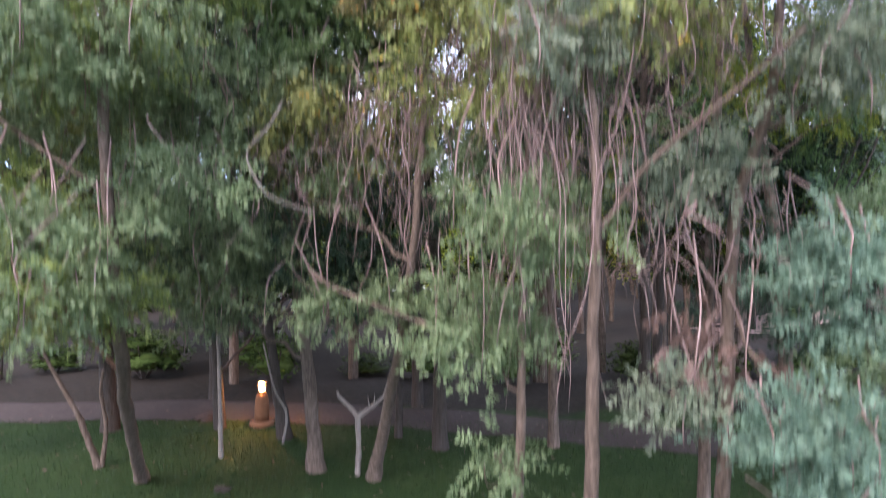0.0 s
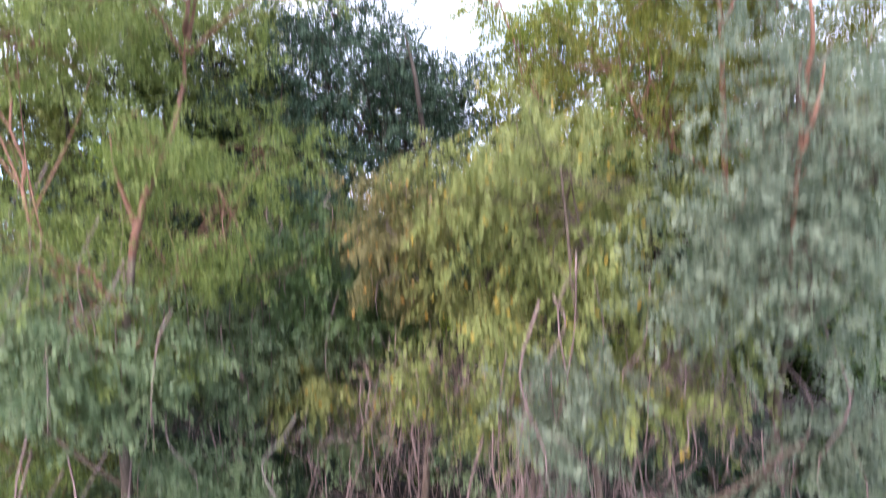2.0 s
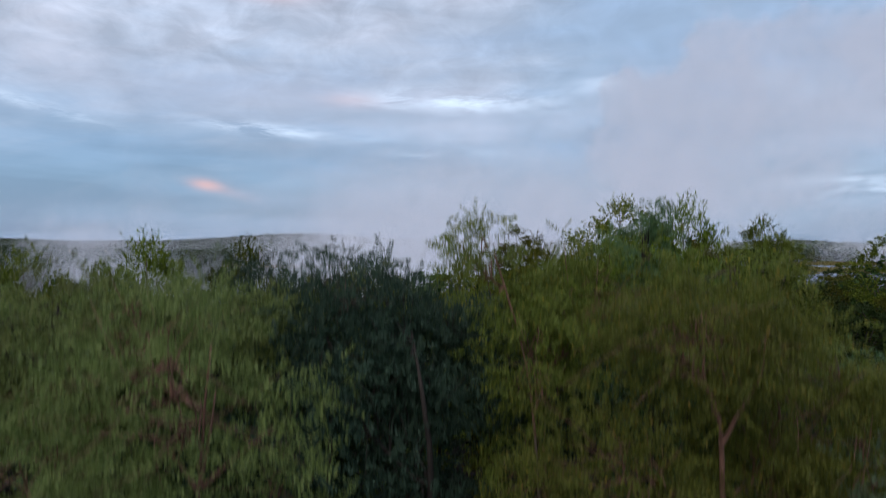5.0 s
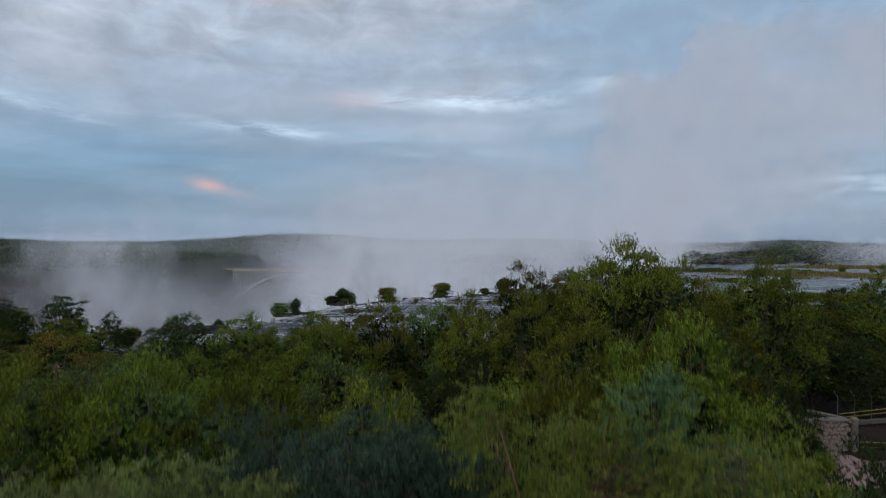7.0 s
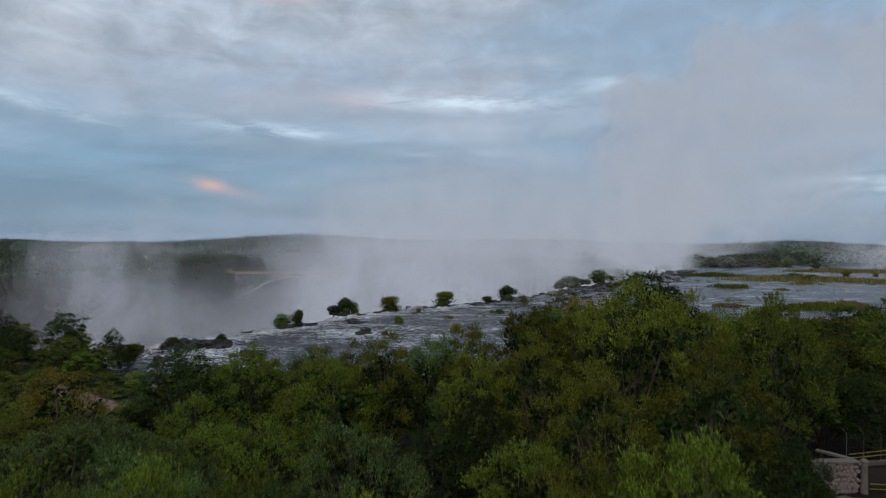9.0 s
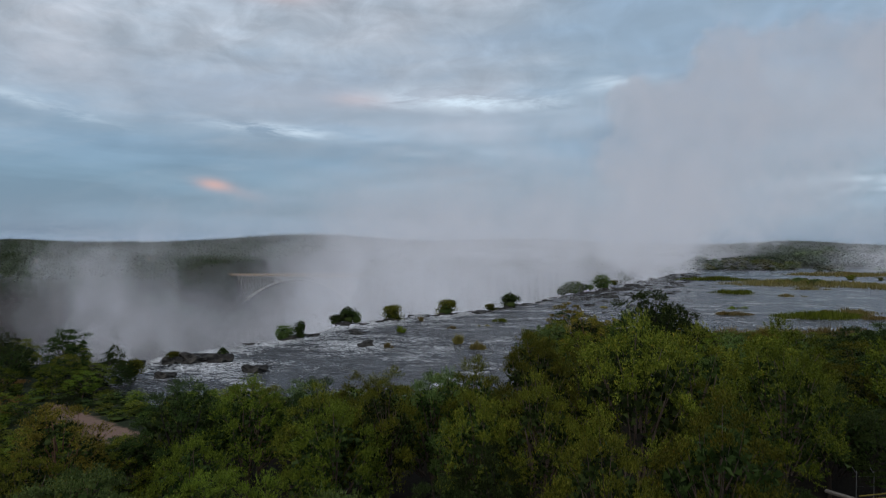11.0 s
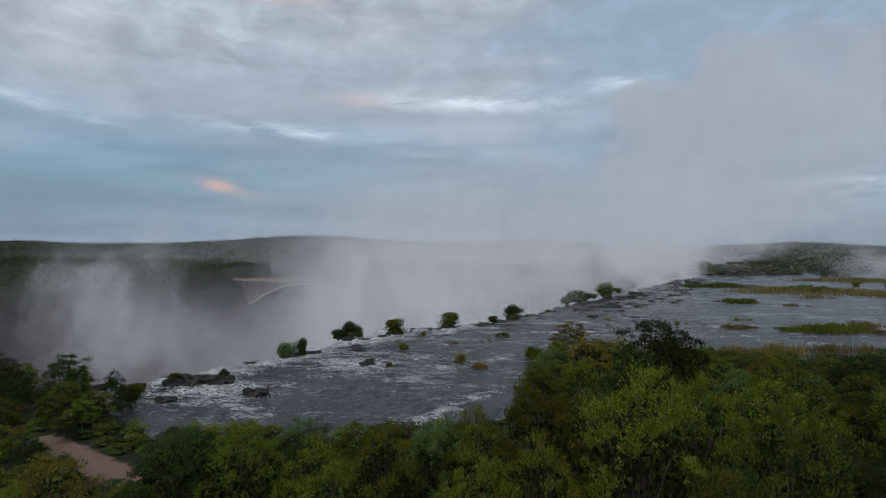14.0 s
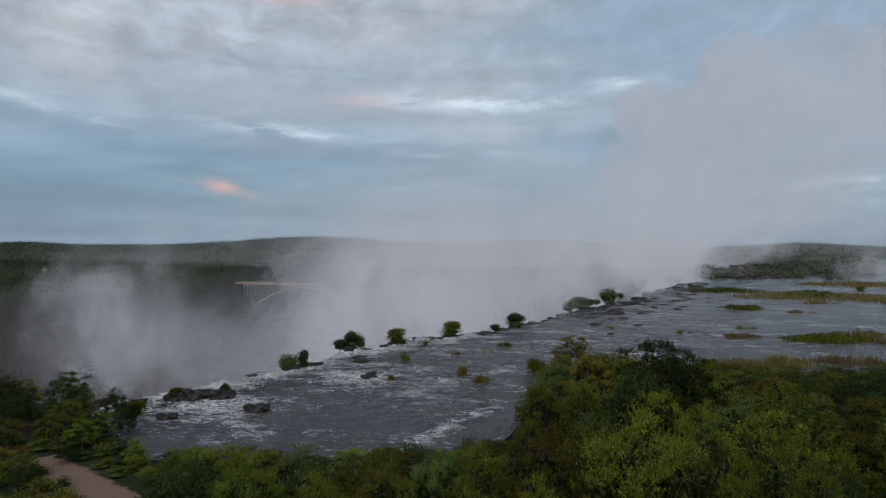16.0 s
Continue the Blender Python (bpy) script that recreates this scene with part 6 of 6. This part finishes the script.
for yy in (-3.6, 3.6):
    for x in range(0, 128, 8):
        part("arch_chord", beam((x, yy, arch_z(x)), (x + 8, yy, arch_z(x + 8)), 0.9, 1.0), STEEL, bridge)
        if arch_z(x) < -5:
            part("post", beam((x, yy, arch_z(x)), (x, yy, -0.6), 0.45, 0.45), STEEL, bridge)
            part("diagonal", beam((x, yy, -0.8), (x + 8, yy, arch_z(x + 8)), 0.35, 0.35), STEEL, bridge)
    part("top_chord", beam((0, yy, -1.1), (128, yy, -1.1), 0.6, 0.8), STEEL, bridge)

# ---------- the stone gateway by the paved road ----------
wall = empty("stone_wall", pose(31.9, 47.4, -1.05, 0, 0, 4), "rough stone wall with pale concrete coping by the road", "wall")
LW, HW, DW = 4.2, 2.45, 0.55
part("core", beam((-LW, 0, HW / 2), (0, 0, HW / 2), DW - 0.1, HW), MORTAR, wall, "grey mortar core")
cop = beam((-LW - 0.05, 0, HW + 0.08), (0.1, 0, HW + 0.08), DW + 0.2, 0.16)
bmesh.ops.bevel(cop, geom=cop.edges[:], offset=0.02, segments=1, affect="EDGES")
part("coping", cop, COPING, wall, "pale weathered concrete coping")
rw = np.random.default_rng(61)
STONES = [boulder_mesh(20 + k, STONE, squash=0.9, rough=0.5, sub=2) for k in range(4)]
for row in range(8):
    for k in range(11):
        o = new("stone", STONES[(row * 5 + k * 3) % 4])
        o.parent = wall
        o.matrix_local = pose(-LW + 0.2 + k * 0.385 + 0.18 * (row % 2) + rw.normal() * 0.06, -DW / 2 + 0.07, 0.16 + row * 0.315 + rw.normal() * 0.045, 0, rw.uniform(-70, 70), 0) @ Matrix.Diagonal((rw.uniform(0.18, 0.30), 0.09, rw.uniform(0.15, 0.23), 1))
wall2 = empty("stone_wall", pose(27.6, 43.6, -1.2, 0, 0, 20), "low pale stone wall end among the shrubs", "wall")
part("core", beam((-1.6, 0, 0.6), (1.6, 0, 0.6), 0.4, 1.2), MORTAR, wall2)
for row in range(4):
    for k in range(8):
        o = new("stone", STONES[(row + k) % 4])
        o.parent = wall2
        o.matrix_local = pose(-1.4 + k * 0.4 + 0.18 * (row % 2), -0.18, 0.16 + row * 0.31) @ Matrix.Diagonal((0.2, 0.1, 0.155, 1))
part("gable_coping", beam((0, 0.2, HW + 0.1), (-1.5, 2.4, HW + 0.1), 0.45, 0.16), COPING, wall, "sloping pale coping running back")
gp = empty("gate_post", pose(32.5, 47.2, -1.05), "round buff concrete gate post beside the wall", "post")
shaft = part("shaft", lathe([(0.30, -0.1), (0.28, 0.05), (0.26, 2.2), (0.30, 2.3), (0.30, 2.45), (0.26, 2.5)]), COPING, gp)
part("cap", lathe([(0.33, 2.5), (0.34, 2.6), (0.15, 2.75)]), COPING, shaft)
gate = empty("barrier_gate", pose(33.0, 47.3, -1.05, 0, 0, -4), "dark gateway with yellow-painted rails", "gate")
for z in (0.3, 0.7):
    part("rail", beam((0, 0, z), (9, 0, z), 0.06, 0.06), YELLOW, gate)
part("culvert_wall", beam((0, 1.2, 0.95), (10, 1.2, 0.95), 0.3, 1.9), BARK_DARK, gate, "dark wall behind the rails")
part("parapet", beam((0, 1.0, 1.95), (10, 1.0, 3.1), 0.35, 0.3), MORTAR, gate)
for z in (2.3, 2.62):
    part("handrail", beam((-0.9, 1.2, z), (10, 1.2, z + 1.6), 0.05, 0.05), YELLOW, gate)
fence = empty("wire_fence", pose(34.9, 52.0, -2.2), "galvanised wire fence with cranked posts", "fence")
for k in range(6):
    tb = Tubes(rs)
    x = -0.6 + k * 1.5
    tb.add(curve_pts([(x, 0, 0), (x, 0, 2.4), (x, 0, 4.3), (x - 0.1, 0, 4.4), (x - 0.55, -0.3, 4.9)], 3), 0.045, 0.04, 6, 0)
    child("post", tb.mesh("post", GALV), fence)
for k in range(5):
    tb = Tubes(rs)
    z = 0.6 + k * 0.85
    tb.add([(-0.6, 0, z), (9, 0, z)], 0.008, 0.008, 4, 0)
    child("wire", tb.mesh("wire", GALV), fence)


# ---------- spray over the falls, haze over the distance ---
def smooth(e0, e1, v):
    t = np.clip((v - e0) / (e1 - e0), 0, 1)
    return t * t * (3 - 2 * t)


def mist(y, lobes, crisp=0.0, wispy=0.0):
    """One drifting veil across the gorge, of spray and added distance haze, thick where the lobes (x, z, half widths,
    strength, 1 for haze that lies on the river upstream) are.
    """
    L = np.array([(*l, 0)[:6] for l in lobes])
    step = 0.0115 * y
    xs, zs = np.arange(-0.98 * y, 1.0 * y, step), np.arange(-92, 0.52 * y + 40, step)
    nx, nz = len(xs), len(zs)
    verts, dens, k = [], np.zeros(nx * nz), 0
    s = 1.6 / (0.17 * y)
    for x in xs:
        over = float(smooth(-70, 30, y - float(np.interp(x, LIP_X, LIP_Y))))
        for z in zs:
            w1 = noise.fractal((x * s, y * 0.05, z * s), 0.95, 2.0, 5)
            w2 = noise.fractal((x * s + 9, y * 0.05, z * s + 4), 0.95, 2.0, 5)
            q = ((x + w1 * y * 0.05 - L[:, 0]) / L[:, 2]) ** 2 + ((z + w2 * y * 0.05 - L[:, 1]) / L[:, 3]) ** 2
            high = over + (1 - over) * float(smooth(6, 60, z))
            g = np.exp(-q * (0.8 + 0.6 * crisp)) * L[:, 4] * np.maximum(high, L[:, 5])
            v = 1 - np.prod(1 - np.clip(g, 0, 0.98))
            if crisp:
                v = v * (1 - crisp) + crisp * 0.95 * float(smooth(0.24, 0.58, v + 0.16 * w1 + 0.12 * abs(w2)))
            verts.append((x, y, z))
            dens[k] = max(0.0, v - 0.012)
            k += 1
    faces = [(i * nz + j, (i + 1) * nz + j, (i + 1) * nz + j + 1, i * nz + j + 1) for i in range(nx - 1) for j in range(nz - 1)]
    me = mesh_from("spray_haze_veil", verts, faces, MIST_M)
    at = me.attributes.new("thickness", "FLOAT", "POINT")
    at.data.foreach_set("value", dens.astype(np.float32))
    at = me.attributes.new("wispy", "FLOAT", "POINT")
    at.data.foreach_set("value", np.full(nx * nz, wispy, np.float32))
    thing("spray_haze_veil", me, "drifting white veil of gorge spray and added distance haze", "spray", "stuff")


mist(207, [(-137, 4, 19, 18, 0.28), (-96, -2, 30, 18, 0.12), (-122, -11, 44, 13, 0.24), (-128, 2, 13, 14, 0.36), (-143, -1, 22, 15, 0.20), (-109, 14, 9, 20, 0.22), (-100, -26, 66, 15, 0.10), (-58, -24, 26, 15, 0.16), (-50, -6, 17, 12, 0.15)], crisp=0.2, wispy=0.45)
mist(270, [(-43, -5, 28, 24, 0.50), (-64, -12, 24, 16, 0.45), (-27, 14, 36, 32, 0.55), (10, 1, 40, 25, 0.72), (-45, -5, 26, 18, 0.40), (-80, -32, 100, 20, 0.14), (-20, -6, 26, 16, 0.5)], wispy=0.25)
mist(375, [(-12, 28, 66, 32, 0.55), (54, 12, 54, 32, 0.80), (-70, -4, 36, 28, 0.50), (24, 40, 74, 30, 0.45), (97, 30, 56, 38, 0.78), (140, 48, 48, 40, 0.5), (-40, -40, 160, 30, 0.5)], wispy=0.1)
mist(540, [(196, 84, 52, 66, 0.85), (250, 140, 66, 55, 0.95), (339, 150, 95, 62, 0.92), (164, 150, 34, 32, 0.80), (238, 182, 34, 30, 0.88), (329, 188, 69, 40, 0.88), (405, 178, 85, 55, 0.95), (480, 190, 85, 55, 0.95), (176, 21, 95, 36, 0.65), (304, 58, 111, 37, 0.45),
           # added haze low over the islands and shore upstream
           (285, 3, 150, 16, 0.16, 1), (500, 10, 210, 30, 0.55, 1)], crisp=0.75)
# a sheet of added haze that pales the far land
mist(800, [(-520, 10, 380, 40, 0.05), (0, 10, 420, 45, 0.30), (500, 12, 440, 50, 0.58)])
